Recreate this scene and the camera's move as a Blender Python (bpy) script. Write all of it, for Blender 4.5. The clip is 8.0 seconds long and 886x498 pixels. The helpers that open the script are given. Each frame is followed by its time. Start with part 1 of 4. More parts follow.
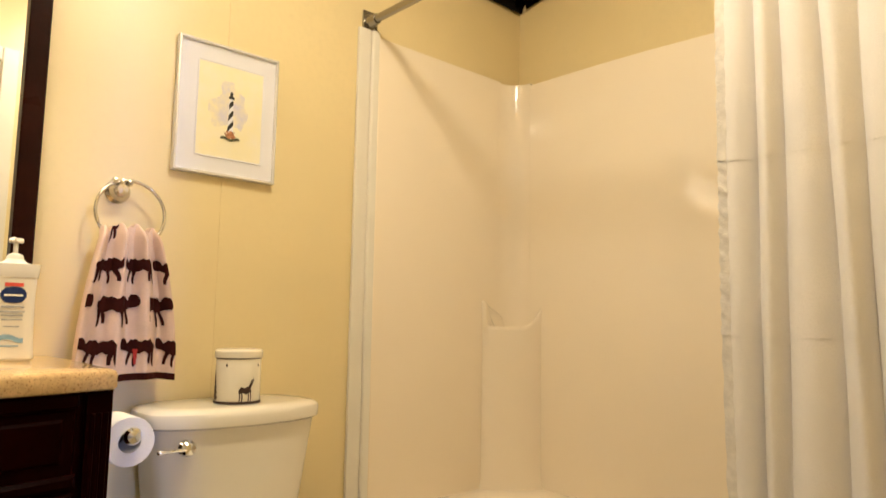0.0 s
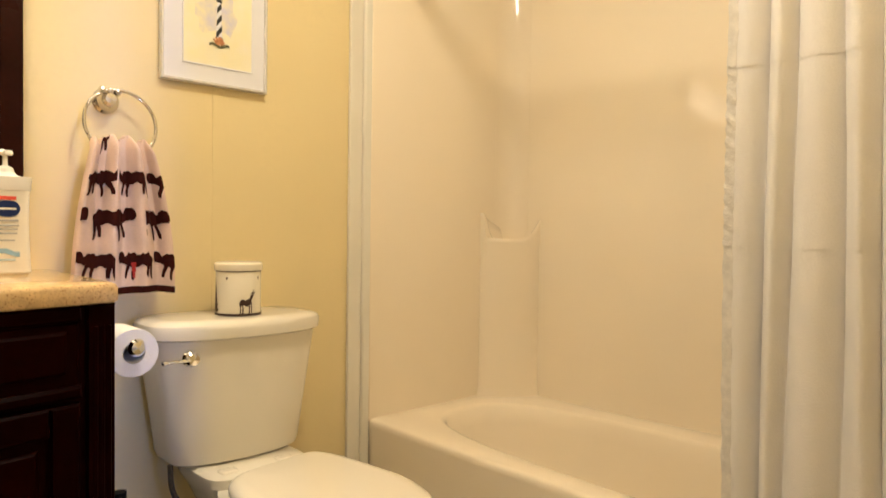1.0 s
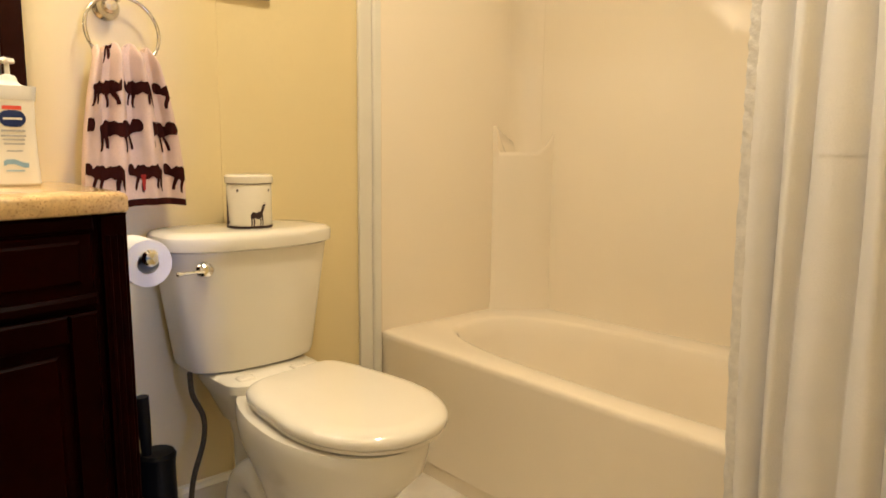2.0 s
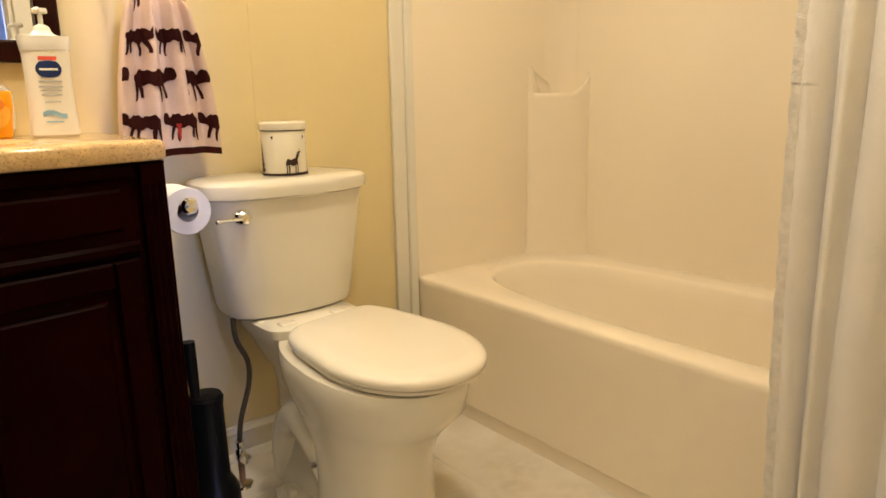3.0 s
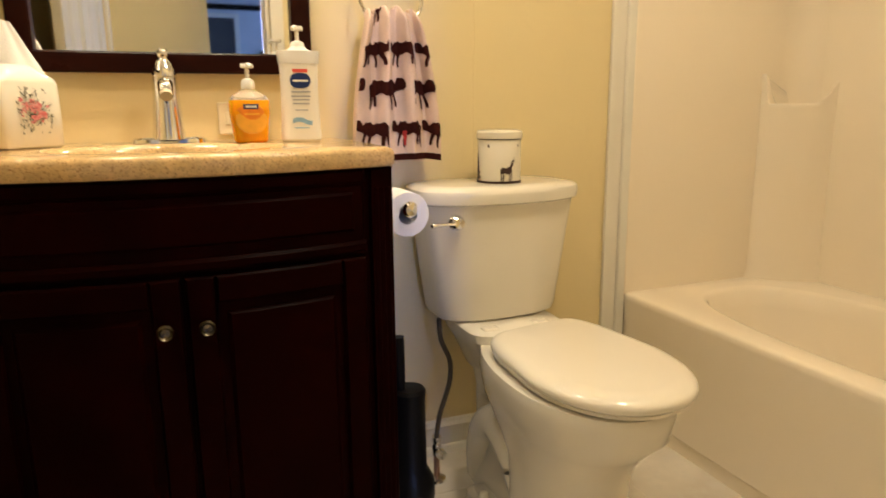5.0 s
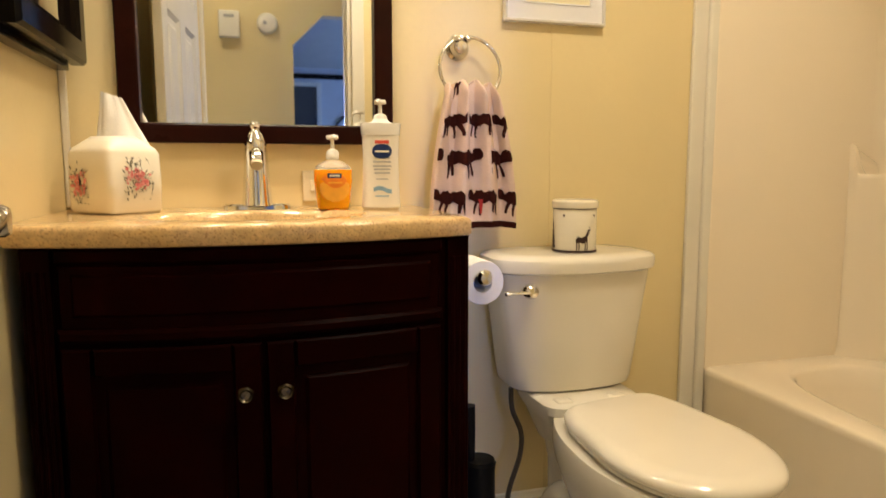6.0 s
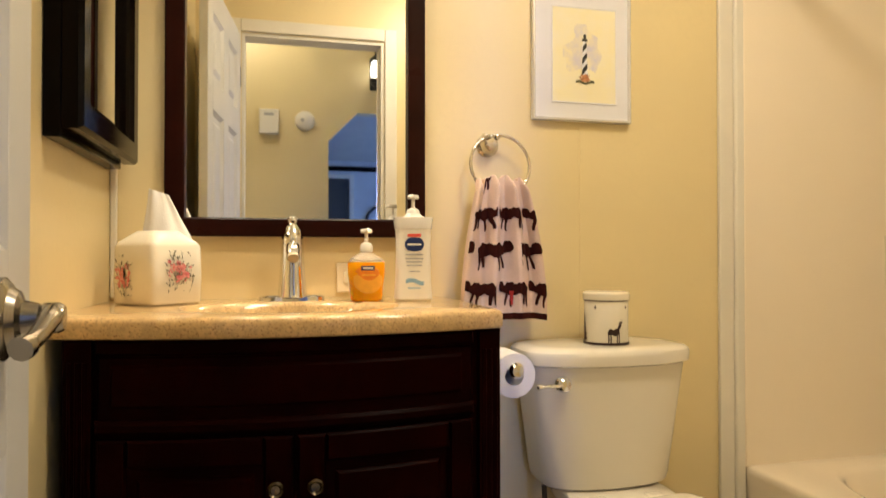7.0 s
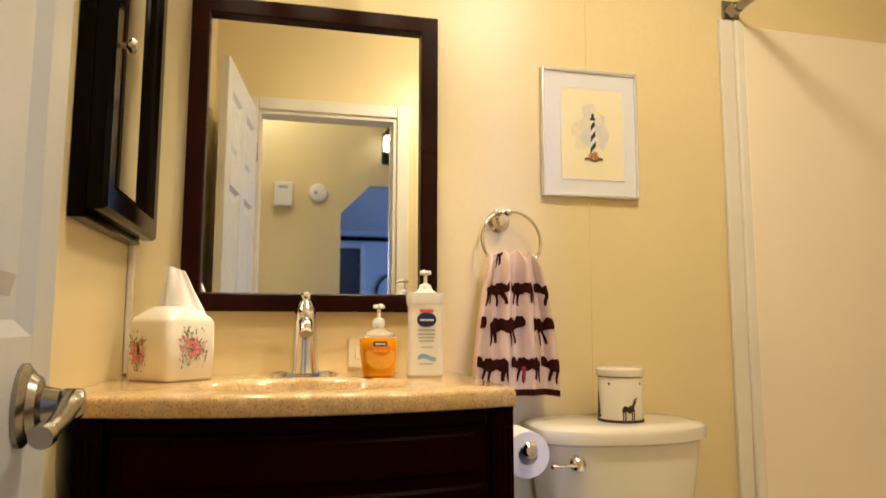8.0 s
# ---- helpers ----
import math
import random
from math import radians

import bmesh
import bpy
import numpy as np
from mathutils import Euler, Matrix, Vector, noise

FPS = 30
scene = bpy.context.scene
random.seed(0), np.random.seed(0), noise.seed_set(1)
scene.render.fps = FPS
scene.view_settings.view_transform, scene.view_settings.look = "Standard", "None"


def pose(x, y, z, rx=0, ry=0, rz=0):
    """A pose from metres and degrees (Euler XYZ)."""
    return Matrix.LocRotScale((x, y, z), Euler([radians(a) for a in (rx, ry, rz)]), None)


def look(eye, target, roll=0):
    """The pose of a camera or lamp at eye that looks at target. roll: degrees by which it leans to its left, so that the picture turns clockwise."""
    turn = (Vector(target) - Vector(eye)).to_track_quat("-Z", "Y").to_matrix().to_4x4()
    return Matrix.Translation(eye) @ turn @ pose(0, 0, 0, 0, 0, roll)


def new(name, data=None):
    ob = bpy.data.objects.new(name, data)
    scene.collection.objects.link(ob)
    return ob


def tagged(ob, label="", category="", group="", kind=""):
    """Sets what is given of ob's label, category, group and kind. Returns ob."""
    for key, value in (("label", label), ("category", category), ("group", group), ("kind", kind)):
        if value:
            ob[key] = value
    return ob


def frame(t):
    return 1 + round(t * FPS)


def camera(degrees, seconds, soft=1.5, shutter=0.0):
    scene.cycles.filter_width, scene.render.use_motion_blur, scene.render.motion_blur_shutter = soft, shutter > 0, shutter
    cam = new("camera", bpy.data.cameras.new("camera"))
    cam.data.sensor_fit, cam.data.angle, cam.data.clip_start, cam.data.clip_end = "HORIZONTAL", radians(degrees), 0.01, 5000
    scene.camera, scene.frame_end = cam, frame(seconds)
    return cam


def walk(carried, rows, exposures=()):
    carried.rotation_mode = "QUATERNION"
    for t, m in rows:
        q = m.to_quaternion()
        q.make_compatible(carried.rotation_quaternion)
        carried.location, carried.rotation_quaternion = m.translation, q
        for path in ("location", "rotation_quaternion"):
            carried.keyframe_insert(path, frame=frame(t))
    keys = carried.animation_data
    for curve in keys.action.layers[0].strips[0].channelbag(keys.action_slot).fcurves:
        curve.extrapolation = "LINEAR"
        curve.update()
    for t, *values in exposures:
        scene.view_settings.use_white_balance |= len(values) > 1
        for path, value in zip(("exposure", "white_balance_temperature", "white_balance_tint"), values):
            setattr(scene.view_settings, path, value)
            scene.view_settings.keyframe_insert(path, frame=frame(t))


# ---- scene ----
cam = camera(66.5, 8.0, shutter=0.4)
PATH = [
    (0, (0.388, -1.69, 0.979), (1.732, -0.223, 1.185), 1.0),
    (0.5, (0.391, -1.681, 0.976), (1.747, -0.213, 1.061), 0.9),
    (1, (0.394, -1.673, 0.978), (1.756, -0.209, 0.927), 0.8),
    (1.5, (0.402, -1.671, 0.971), (1.756, -0.21, 0.789), 0.7),
    (3, (0.406, -1.661, 0.943), (1.632, -0.142, 0.51), -1.0),
    (3.5, (0.404, -1.652, 0.948), (1.541, -0.073, 0.486), -0.8),
    (4, (0.399, -1.645, 0.95), (1.426, 0.007, 0.486), -0.7),
    (4.5, (0.395, -1.638, 0.951), (1.266, 0.102, 0.488), -0.6),
    (6, (0.373, -1.637, 0.972), (0.928, 0.27, 0.737), -0.0),
    (6.5, (0.371, -1.644, 0.976), (0.876, 0.288, 0.862), -0.1),
    (7, (0.364, -1.651, 0.982), (0.84, 0.291, 1.006), 0.0),
    (7.5, (0.357, -1.654, 0.998), (0.818, 0.289, 1.108), 0.1),
    (8, (0.356, -1.661, 0.998), (0.801, 0.276, 1.223), 0.1),
]
walk(cam, [(t, look(e, g, r)) for t, e, g, r in PATH], [(0.0, -0.04), (3.0, 0.09), (4.5, -0.01), (6.0, -0.12), (8.0, -0.18)])

# ---- light ----
world = bpy.data.worlds.new("world")
scene.world = world
world.use_nodes = True
wn = world.node_tree.nodes
sky = wn.new("ShaderNodeTexSky")
sky.sky_type = "NISHITA"
sky.sun_disc = False
sky.sun_elevation = radians(35)
sky.sun_rotation = radians(120)
wn["Background"].inputs["Strength"].default_value = 0.08
world.node_tree.links.new(sky.outputs["Color"], wn["Background"].inputs["Color"])


def lamp(name, kind, where, power, color, size=0.05, target=None, size_y=None):
    data = bpy.data.lights.new(name, kind)
    data.energy, data.color = power, color
    if kind == "AREA":
        data.shape = "RECTANGLE"
        data.size, data.size_y = size, size_y or size
    else:
        data.shadow_soft_size = size
    ob = new(name, data)
    ob.matrix_world = look(where, target) if target else Matrix.Translation(where)
    return ob


WARM = (1.0, 0.865, 0.655)
FWX, FWZ0, FWZ1 = 0.09, 0.92, 2.08   # the far window beside the glazed door
for bx in (0.22, 0.41, 0.60):
    lamp("vanity_bulb", "POINT", (bx, -0.240, 1.922), 0.35, WARM, 0.05)
    mouth = lamp("shade_mouth_light", "SPOT", (bx, -0.240, 1.900), 18.0, WARM, 0.055, (bx, -0.225, 1.0))
    mouth.data.spot_size, mouth.data.spot_blend = radians(80), 1.0
lamp("ceiling_bulb", "POINT", (1.11, -0.95, 2.325), 21.5, WARM, 0.10)
lamp("ceiling_diffuser", "AREA", (1.11, -0.95, 2.30), 8.0, WARM, 0.18, (1.11, -0.951, 0.0))
lamp("lantern_bulb", "POINT", (0.955, -2.48, 2.14), 0.5, (1.0, 0.86, 0.66), 0.03)
# unseen hall lamp, assumed from the bright hall wall; brightens tub and toilet too
lamp("assumed_hall_bulb", "POINT", (0.15, -2.15, 2.47), 10.5, (1.0, 0.90, 0.68), 0.08)
far = lamp("far_window_light", "AREA", (FWX, -7.215, (FWZ0 + FWZ1) / 2), 50.0, (0.27, 0.42, 1.0), 1.10, (FWX + 0.6, 0.0, (FWZ0 + FWZ1) / 2), 1.10)
far.data.spread = radians(50)
lamp("living_window_light", "AREA", (4.35, -5.2, 1.35), 85.0, (0.18, 0.36, 1.0), 2.2, (0.0, -5.2, 1.5), 1.3)


# ---- materials ----
def material(name, color, rough=0.5, metal=0.0, var=0.06, scale=6.0, fine=0.0, fscale=120.0, bump=0.0, bscale=150.0,
             coat=0.0, spec=0.5, second=None, trans=0.0, ior=1.45, spots=None, rvar=0.08, sss=0.0):
    """A node material: colour varied at two scales, roughness variation and fine relief."""
    m = bpy.data.materials.new(name)
    m.use_nodes = True
    nt = m.node_tree
    b = nt.nodes["Principled BSDF"]
    tc = nt.nodes.new("ShaderNodeTexCoord")

    def noise_tex(s, detail=4.0):
        n = nt.nodes.new("ShaderNodeTexNoise")
        n.inputs["Scale"].default_value = s
        n.inputs["Detail"].default_value = detail
        nt.links.new(tc.outputs["Object"], n.inputs["Vector"])
        return n

    def ramp(fac, a, c, lo=0.3, hi=0.7):
        r = nt.nodes.new("ShaderNodeMapRange")
        r.inputs["From Min"].default_value, r.inputs["From Max"].default_value = lo, hi
        nt.links.new(fac, r.inputs["Value"])
        mx = nt.nodes.new("ShaderNodeMix")
        mx.data_type = "RGBA"
        nt.links.new(r.outputs["Result"], mx.inputs["Factor"])
        for sock, val in ((mx.inputs[6], a), (mx.inputs[7], c)):
            if isinstance(val, tuple):
                sock.default_value = (*val[:3], 1)
            else:
                nt.links.new(val, sock)
        return mx.outputs[2]

    c2 = second or tuple(min(1, c * (1 - 2 * var)) for c in color)
    big = noise_tex(scale)
    out = ramp(big.outputs["Fac"], color, c2)
    if fine:
        f = noise_tex(fscale, 2.0)
        out = ramp(f.outputs["Fac"], out, tuple(c * (1 - fine) for c in color), 0.45, 0.75)
    if spots:
        scol, sscale, lo, hi = spots
        s = noise_tex(sscale, 3.0)
        out = ramp(s.outputs["Fac"], out, scol, lo, hi)
    nt.links.new(out, b.inputs["Base Color"])
    rr = nt.nodes.new("ShaderNodeMapRange")
    rr.inputs["To Min"].default_value, rr.inputs["To Max"].default_value = max(0.02, rough - rvar * rough), min(1, rough + rvar * rough)
    nt.links.new(big.outputs["Fac"], rr.inputs["Value"])
    nt.links.new(rr.outputs["Result"], b.inputs["Roughness"])
    b.inputs["Metallic"].default_value = metal
    b.inputs["Specular IOR Level"].default_value = spec
    b.inputs["Coat Weight"].default_value = coat
    b.inputs["Coat Roughness"].default_value = 0.08
    b.inputs["Transmission Weight"].default_value = trans
    b.inputs["IOR"].default_value = ior
    if sss:
        b.inputs["Subsurface Weight"].default_value = sss
        b.inputs["Subsurface Scale"].default_value = 0.01
    if bump:
        n = noise_tex(bscale, 3.0)
        bp = nt.nodes.new("ShaderNodeBump")
        bp.inputs["Strength"].default_value = bump
        bp.inputs["Distance"].default_value = 0.002
        nt.links.new(n.outputs["Fac"], bp.inputs["Height"])
        nt.links.new(bp.outputs["Normal"], b.inputs["Normal"])
    return m


def glow(name, color, strength):
    m = material(name, color, 0.4)
    b = m.node_tree.nodes["Principled BSDF"]
    b.inputs["Emission Color"].default_value = (*color, 1)
    b.inputs["Emission Strength"].default_value = strength
    return m


YELLOW = material("yellow_wall", (0.80, 0.665, 0.375), 0.36, var=0.03, scale=2.5, fine=0.04, fscale=60, bump=0.12, bscale=90)
WHITE_TRIM = material("white_trim", (0.80, 0.76, 0.66), 0.35, var=0.03, bump=0.05)
CEILING = material("ceiling_white", (0.80, 0.77, 0.70), 0.85, var=0.04, fine=0.08, fscale=40, bump=0.5, bscale=60)
FLOOR_TILE = material("floor_vinyl", (0.78, 0.72, 0.62), 0.32, var=0.14, scale=5, fine=0.12, fscale=30, bump=0.08, bscale=60, second=(0.58, 0.51, 0.41))
FLOOR_JOINT = material("floor_joint", (0.74, 0.68, 0.58), 0.6, var=0.1, bump=0.1)
DARK_WOOD = material("espresso_wood", (0.0100, 0.0007, 0.0003), 0.38, var=0.25, scale=9, fine=0.4, fscale=45, bump=0.05, spec=0.02)
BLACK_WOOD = material("black_brown_wood", (0.0022, 0.0010, 0.0007), 0.12, var=0.2, scale=9, bump=0.02, spec=0.09)
CHERRY = material("mirror_frame_wood", (0.022, 0.0046, 0.0026), 0.28, var=0.25, scale=12, fine=0.35, fscale=70, bump=0.05, spec=0.09)
ACRYLIC = material("almond_acrylic", (0.92, 0.818, 0.655), 0.075, var=0.015, scale=2, bump=0.012, bscale=14, rvar=0.25)
PORCELAIN = material("white_porcelain", (0.80, 0.75, 0.64), 0.10, var=0.015, scale=4, coat=0.3)
SEAT_PLASTIC = material("seat_plastic", (0.86, 0.80, 0.68), 0.06, var=0.015, scale=4, coat=0.7)
SATIN = material("brushed_silver", (0.66, 0.62, 0.55), 0.18, 1.0, var=0.05)
CHROME = material("chrome", (0.86, 0.86, 0.86), 0.08, 1.0, var=0.02)
PLATE = material("ivory_plastic", (0.80, 0.70, 0.50), 0.35, var=0.02)
AGED = material("antique_nickel", (0.20, 0.165, 0.12), 0.26, 1.0, var=0.15, scale=60)
NICKEL = material("satin_nickel", (0.36, 0.33, 0.28), 0.24, 1.0, var=0.05)
GRANITE = material("beige_cultured_granite", (0.78, 0.53, 0.25), 0.12, var=0.14, scale=40, fine=0.34, fscale=150, coat=0.3,
                   spots=((0.36, 0.19, 0.07), 300, 0.575, 0.69))
MIRROR = material("mirror_silver", (0.93, 0.93, 0.91), 0.02, 1.0, var=0.0)
DOOR_WHITE = material("door_white", (0.62, 0.62, 0.59), 0.35, var=0.03, bump=0.08, bscale=200)
PAPER = material("white_paper", (0.84, 0.81, 0.76), 0.9, var=0.04, bump=0.3, bscale=300)
CURTAIN = material("white_curtain_cloth", (0.85, 0.82, 0.79), 0.85, var=0.04, scale=8, bump=0.35, bscale=350, fine=0.05, fscale=300)
LACE = material("white_lace", (0.82, 0.78, 0.72), 0.9, var=0.1, scale=60, bump=0.8, bscale=220)
TOWEL = material("tan_terry_cloth", (0.78, 0.57, 0.42), 0.95, var=0.1, scale=14, fine=0.2, fscale=380, bump=0.8, bscale=420)
TOWEL_DARK = material("brown_terry_print", (0.045, 0.009, 0.006), 0.95, spec=0.08, var=0.15, scale=30, fine=0.3, fscale=380, bump=0.8, bscale=420)
RED_PRINT = material("red_thread", (0.45, 0.03, 0.02), 0.9, var=0.1)
CERAMIC = material("cream_ceramic", (0.84, 0.78, 0.64), 0.16, var=0.02, scale=8, coat=0.3)
INK_BROWN = material("dark_brown_print_and_gap_shade", (0.05, 0.022, 0.016), 0.5, var=0.2, scale=80)
ROSE = material("rose_print", (0.60, 0.10, 0.11), 0.3, var=0.3, scale=200, second=(0.86, 0.42, 0.38))
LEAF_PRINT = material("leaf_print", (0.15, 0.15, 0.08), 0.3, var=0.3, scale=150)
PLASTIC_WHITE = material("white_plastic", (0.84, 0.81, 0.74), 0.28, var=0.02, scale=10)
PLASTIC_CLEAR = material("clear_plastic", (0.95, 0.95, 0.95), 0.12, trans=0.85, ior=1.25, var=0.0)
PLASTIC_MILKY = material("milky_plastic", (0.90, 0.88, 0.84), 0.2, trans=0.35, ior=1.3, var=0.0)
SOAP_ORANGE = material("orange_liquid_soap", (1.0, 0.40, 0.004), 0.08, var=0.04, scale=20, sss=0.5)
LABEL_ORANGE = material("orange_label", (0.98, 0.28, 0.02), 0.35, var=0.1, scale=60)
LABEL_YELLOW = material("yellow_label", (1.0, 0.47, 0.05), 0.35, var=0.06, scale=60)
NAVY = material("navy_label", (0.012, 0.03, 0.13), 0.35, var=0.1, scale=60)
LABEL_RED = material("red_label", (0.75, 0.10, 0.07), 0.4, var=0.05)
LABEL_BLUE = material("pale_blue_label", (0.30, 0.50, 0.68), 0.4, var=0.1, scale=90)
LABEL_GREY = material("grey_label_print", (0.45, 0.46, 0.48), 0.5, var=0.1, scale=90)
SILVER_FRAME = material("silver_frame", (0.80, 0.79, 0.77), 0.26, 0.35, var=0.04)
MAT_BOARD = material("white_mat_board", (0.76, 0.76, 0.80), 0.9, var=0.02, bump=0.1)
ART_YELLOW = material("pale_yellow_art", (0.84, 0.77, 0.50), 0.8, var=0.06, scale=22, second=(0.83, 0.78, 0.62))
ART_LILAC = material("lilac_wash", (0.60, 0.58, 0.70), 0.8, var=0.2, scale=38, second=(0.82, 0.75, 0.52))
ART_BLACK = material("black_ink", (0.03, 0.03, 0.03), 0.7, var=0.1)
ART_RED = material("red_ink", (0.62, 0.27, 0.12), 0.7, var=0.3, scale=150)
BLACK_PLASTIC = material("black_plastic", (0.007, 0.0065, 0.006), 0.3, var=0.1, spec=0.10)
BRAID = material("braided_hose", (0.11, 0.085, 0.06), 0.4, 0.6, var=0.3, scale=300, bump=0.5, bscale=500)
COPPER = material("copper_pipe", (0.45, 0.26, 0.16), 0.4, 0.8, var=0.15, scale=40)
SHADE_GLASS = glow("frosted_shade", (1.0, 0.86, 0.66), 3.6)
LANTERN_GLASS = glow("lit_lantern_glass", (1.0, 0.93, 0.82), 5.0)
IRON = material("black_iron", (0.015, 0.014, 0.013), 0.45, 0.3, var=0.1)
BLUE_WALL = material("living_wall", (0.62, 0.64, 0.66), 0.7, var=0.04, bump=0.15)
CARPET = material("beige_carpet", (0.36, 0.30, 0.23), 0.95, var=0.15, scale=30, bump=0.8)
DARK_GLASS = material("dark_pane", (0.02, 0.03, 0.05), 0.08, var=0.1)


# ---- mesh helpers ----
def thing(name, label, category, where=(0, 0, 0), rz=0, group="", kind=""):
    ob = new(name)
    ob.matrix_basis = pose(*where, 0, 0, rz)
    ob.empty_display_size = 0.05
    return tagged(ob, label, category, group, kind)


def part(name, bm, mat, parent=None, label="", smooth=True, angle=35):
    me = bpy.data.meshes.new(name)
    bmesh.ops.recalc_face_normals(bm, faces=bm.faces[:])
    for f in bm.faces:
        f.smooth = smooth
    if smooth:
        for e in bm.edges:
            if len(e.link_faces) == 2 and e.calc_face_angle(0) > radians(angle):
                e.smooth = False
    bm.to_mesh(me)
    bm.free()
    me.materials.append(mat)
    ob = new(name, me)
    if parent:
        ob.parent = parent
    if label:
        ob["label"] = label
    return ob


def solid(name, bm, mat, label, category, kind="", group="", **k):
    return tagged(part(name, bm, mat, None, "", **k), label, category, group, kind)


def box(x0, x1, y0, y1, z0, z1, bevel=0.0, seg=2, bm=None):
    own = bm is None
    bm = bm or bmesh.new()
    vs = bmesh.ops.create_cube(bm, size=1)["verts"]
    for v in vs:
        v.co = Vector(((x0 + x1) / 2 + v.co.x * (x1 - x0), (y0 + y1) / 2 + v.co.y * (y1 - y0), (z0 + z1) / 2 + v.co.z * (z1 - z0)))
    if bevel:
        es = list({e for v in vs for e in v.link_edges})
        made = bmesh.ops.bevel(bm, geom=es, offset=bevel, segments=seg, affect="EDGES", profile=0.5)["faces"]
        flat_faces = {f for mf in made for e in mf.edges for f in e.link_faces} - set(made)
        for f in flat_faces:
            for e in f.edges:
                e.smooth = False
    return bm


def lathe(profile, n=32, axis="z", at=(0, 0, 0), bm=None):
    """Revolves (radius, height) pairs round an axis through at."""
    bm = bm or bmesh.new()
    rings = []
    for r, h in profile:
        ring = []
        for i in range(n):
            a = 2 * math.pi * i / n
            p = (r * math.cos(a), r * math.sin(a), h)
            p = {"z": p, "y": (p[0], p[2], p[1]), "x": (p[2], p[0], p[1])}[axis]
            ring.append(bm.verts.new(Vector(p) + Vector(at)))
        rings.append(ring)
    skin(bm, rings)
    return bm


def skin(bm, rings, closed=True, cap=True):
    n = len(rings[0])
    for a, b in zip(rings, rings[1:]):
        for i in range(n if closed else n - 1):
            j = (i + 1) % n
            bm.faces.new((a[i], a[j], b[j], b[i]))
    if cap and closed:
        bm.faces.new(rings[0][::-1])
        bm.faces.new(rings[-1])


def loft(sections, bm=None, cap=True):
    """Skins a list of closed loops of points."""
    bm = bm or bmesh.new()
    skin(bm, [[bm.verts.new(p) for p in s] for s in sections], True, cap)
    return bm


def tube(points, r, n=10, bm=None, closed=False):
    """A round bar along a smooth run of points; r may be a number or one radius a point."""
    bm = bm or bmesh.new()
    pts = [Vector(p) for p in points]
    rings = []
    for i, p in enumerate(pts):
        if closed:
            d = pts[(i + 1) % len(pts)] - pts[i - 1]
        else:
            d = pts[min(i + 1, len(pts) - 1)] - pts[max(i - 1, 0)]
        d.normalize()
        up = Vector((0, 0, 1)) if abs(d.z) < 0.9 else Vector((0, 1, 0))
        u = d.cross(up).normalized()
        w = u.cross(d)
        rr = r[i] if isinstance(r, (list, tuple)) else r
        rings.append([bm.verts.new(p + rr * (math.cos(2 * math.pi * k / n) * u + math.sin(2 * math.pi * k / n) * w)) for k in range(n)])
    if closed:
        rings.append(rings[0])
    skin(bm, rings, True, not closed)
    return bm


def spline(pts, n=10):
    """Points on a smooth curve through pts."""
    P = [Vector(p) for p in pts]
    P = [2 * P[0] - P[1]] + P + [2 * P[-1] - P[-2]]
    out = []
    for i in range(1, len(P) - 2):
        for k in range(n):
            t = k / n
            a, b, c, d = P[i - 1:i + 3]
            out.append(0.5 * (2 * b + (c - a) * t + (2 * a - 5 * b + 4 * c - d) * t * t + (3 * b - a - 3 * c + d) * t ** 3))
    out.append(P[-2])
    return out


def rounded(cx, cy, hx, hy, z, p=4.0, n=40):
    """A superellipse loop at height z."""
    out = []
    for i in range(n):
        a = 2 * math.pi * i / n
        c, s = math.cos(a), math.sin(a)
        out.append((cx + hx * math.copysign(abs(c) ** (2 / p), c), cy + hy * math.copysign(abs(s) ** (2 / p), s), z))
    return out


def sheet(f, nu, nv, thick=0.0, back=None, bm=None):
    """A grid over f(u, v); with back, a closed slab between f and back."""
    bm = bm or bmesh.new()
    g = [[bm.verts.new(f(i / nu, j / nv)) for j in range(nv + 1)] for i in range(nu + 1)]
    for i in range(nu):
        for j in range(nv):
            bm.faces.new((g[i][j], g[i + 1][j], g[i + 1][j + 1], g[i][j + 1]))
    if back:
        h = [[bm.verts.new(back(i / nu, j / nv)) for j in range(nv + 1)] for i in range(nu + 1)]
        for i in range(nu):
            for j in range(nv):
                bm.faces.new((h[i][j], h[i][j + 1], h[i + 1][j + 1], h[i + 1][j]))
        for i in range(nu):
            bm.faces.new((g[i][0], h[i][0], h[i + 1][0], g[i + 1][0]))
            bm.faces.new((g[i][nv], g[i + 1][nv], h[i + 1][nv], h[i][nv]))
        for j in range(nv):
            bm.faces.new((g[0][j], g[0][j + 1], h[0][j + 1], h[0][j]))
            bm.faces.new((g[nu][j], h[nu][j], h[nu][j + 1], g[nu][j + 1]))
    return bm


def stamp(f, inside, u0, u1, v0, v1, nu, nv, bm=None):
    """Cells of the surface f for which inside(a, b) holds; a and b run from 0 to 1 over the patch."""
    bm = bm or bmesh.new()
    pts = {}

    def vert(i, j):
        if (i, j) not in pts:
            pts[i, j] = bm.verts.new(f(u0 + (u1 - u0) * i / nu, v0 + (v1 - v0) * j / nv))
        return pts[i, j]
    for i in range(nu):
        for j in range(nv):
            if inside((i + 0.5) / nu, (j + 0.5) / nv):
                bm.faces.new((vert(i, j), vert(i + 1, j), vert(i + 1, j + 1), vert(i, j + 1)))
    return bm


# ---- structure ----
CEIL0, SLOPE, RIDGE = 2.232, 0.18, -3.6


def ceil_z(y):
    return CEIL0 - SLOPE * y if y > RIDGE else CEIL0 - SLOPE * RIDGE + SLOPE * (y - RIDGE)


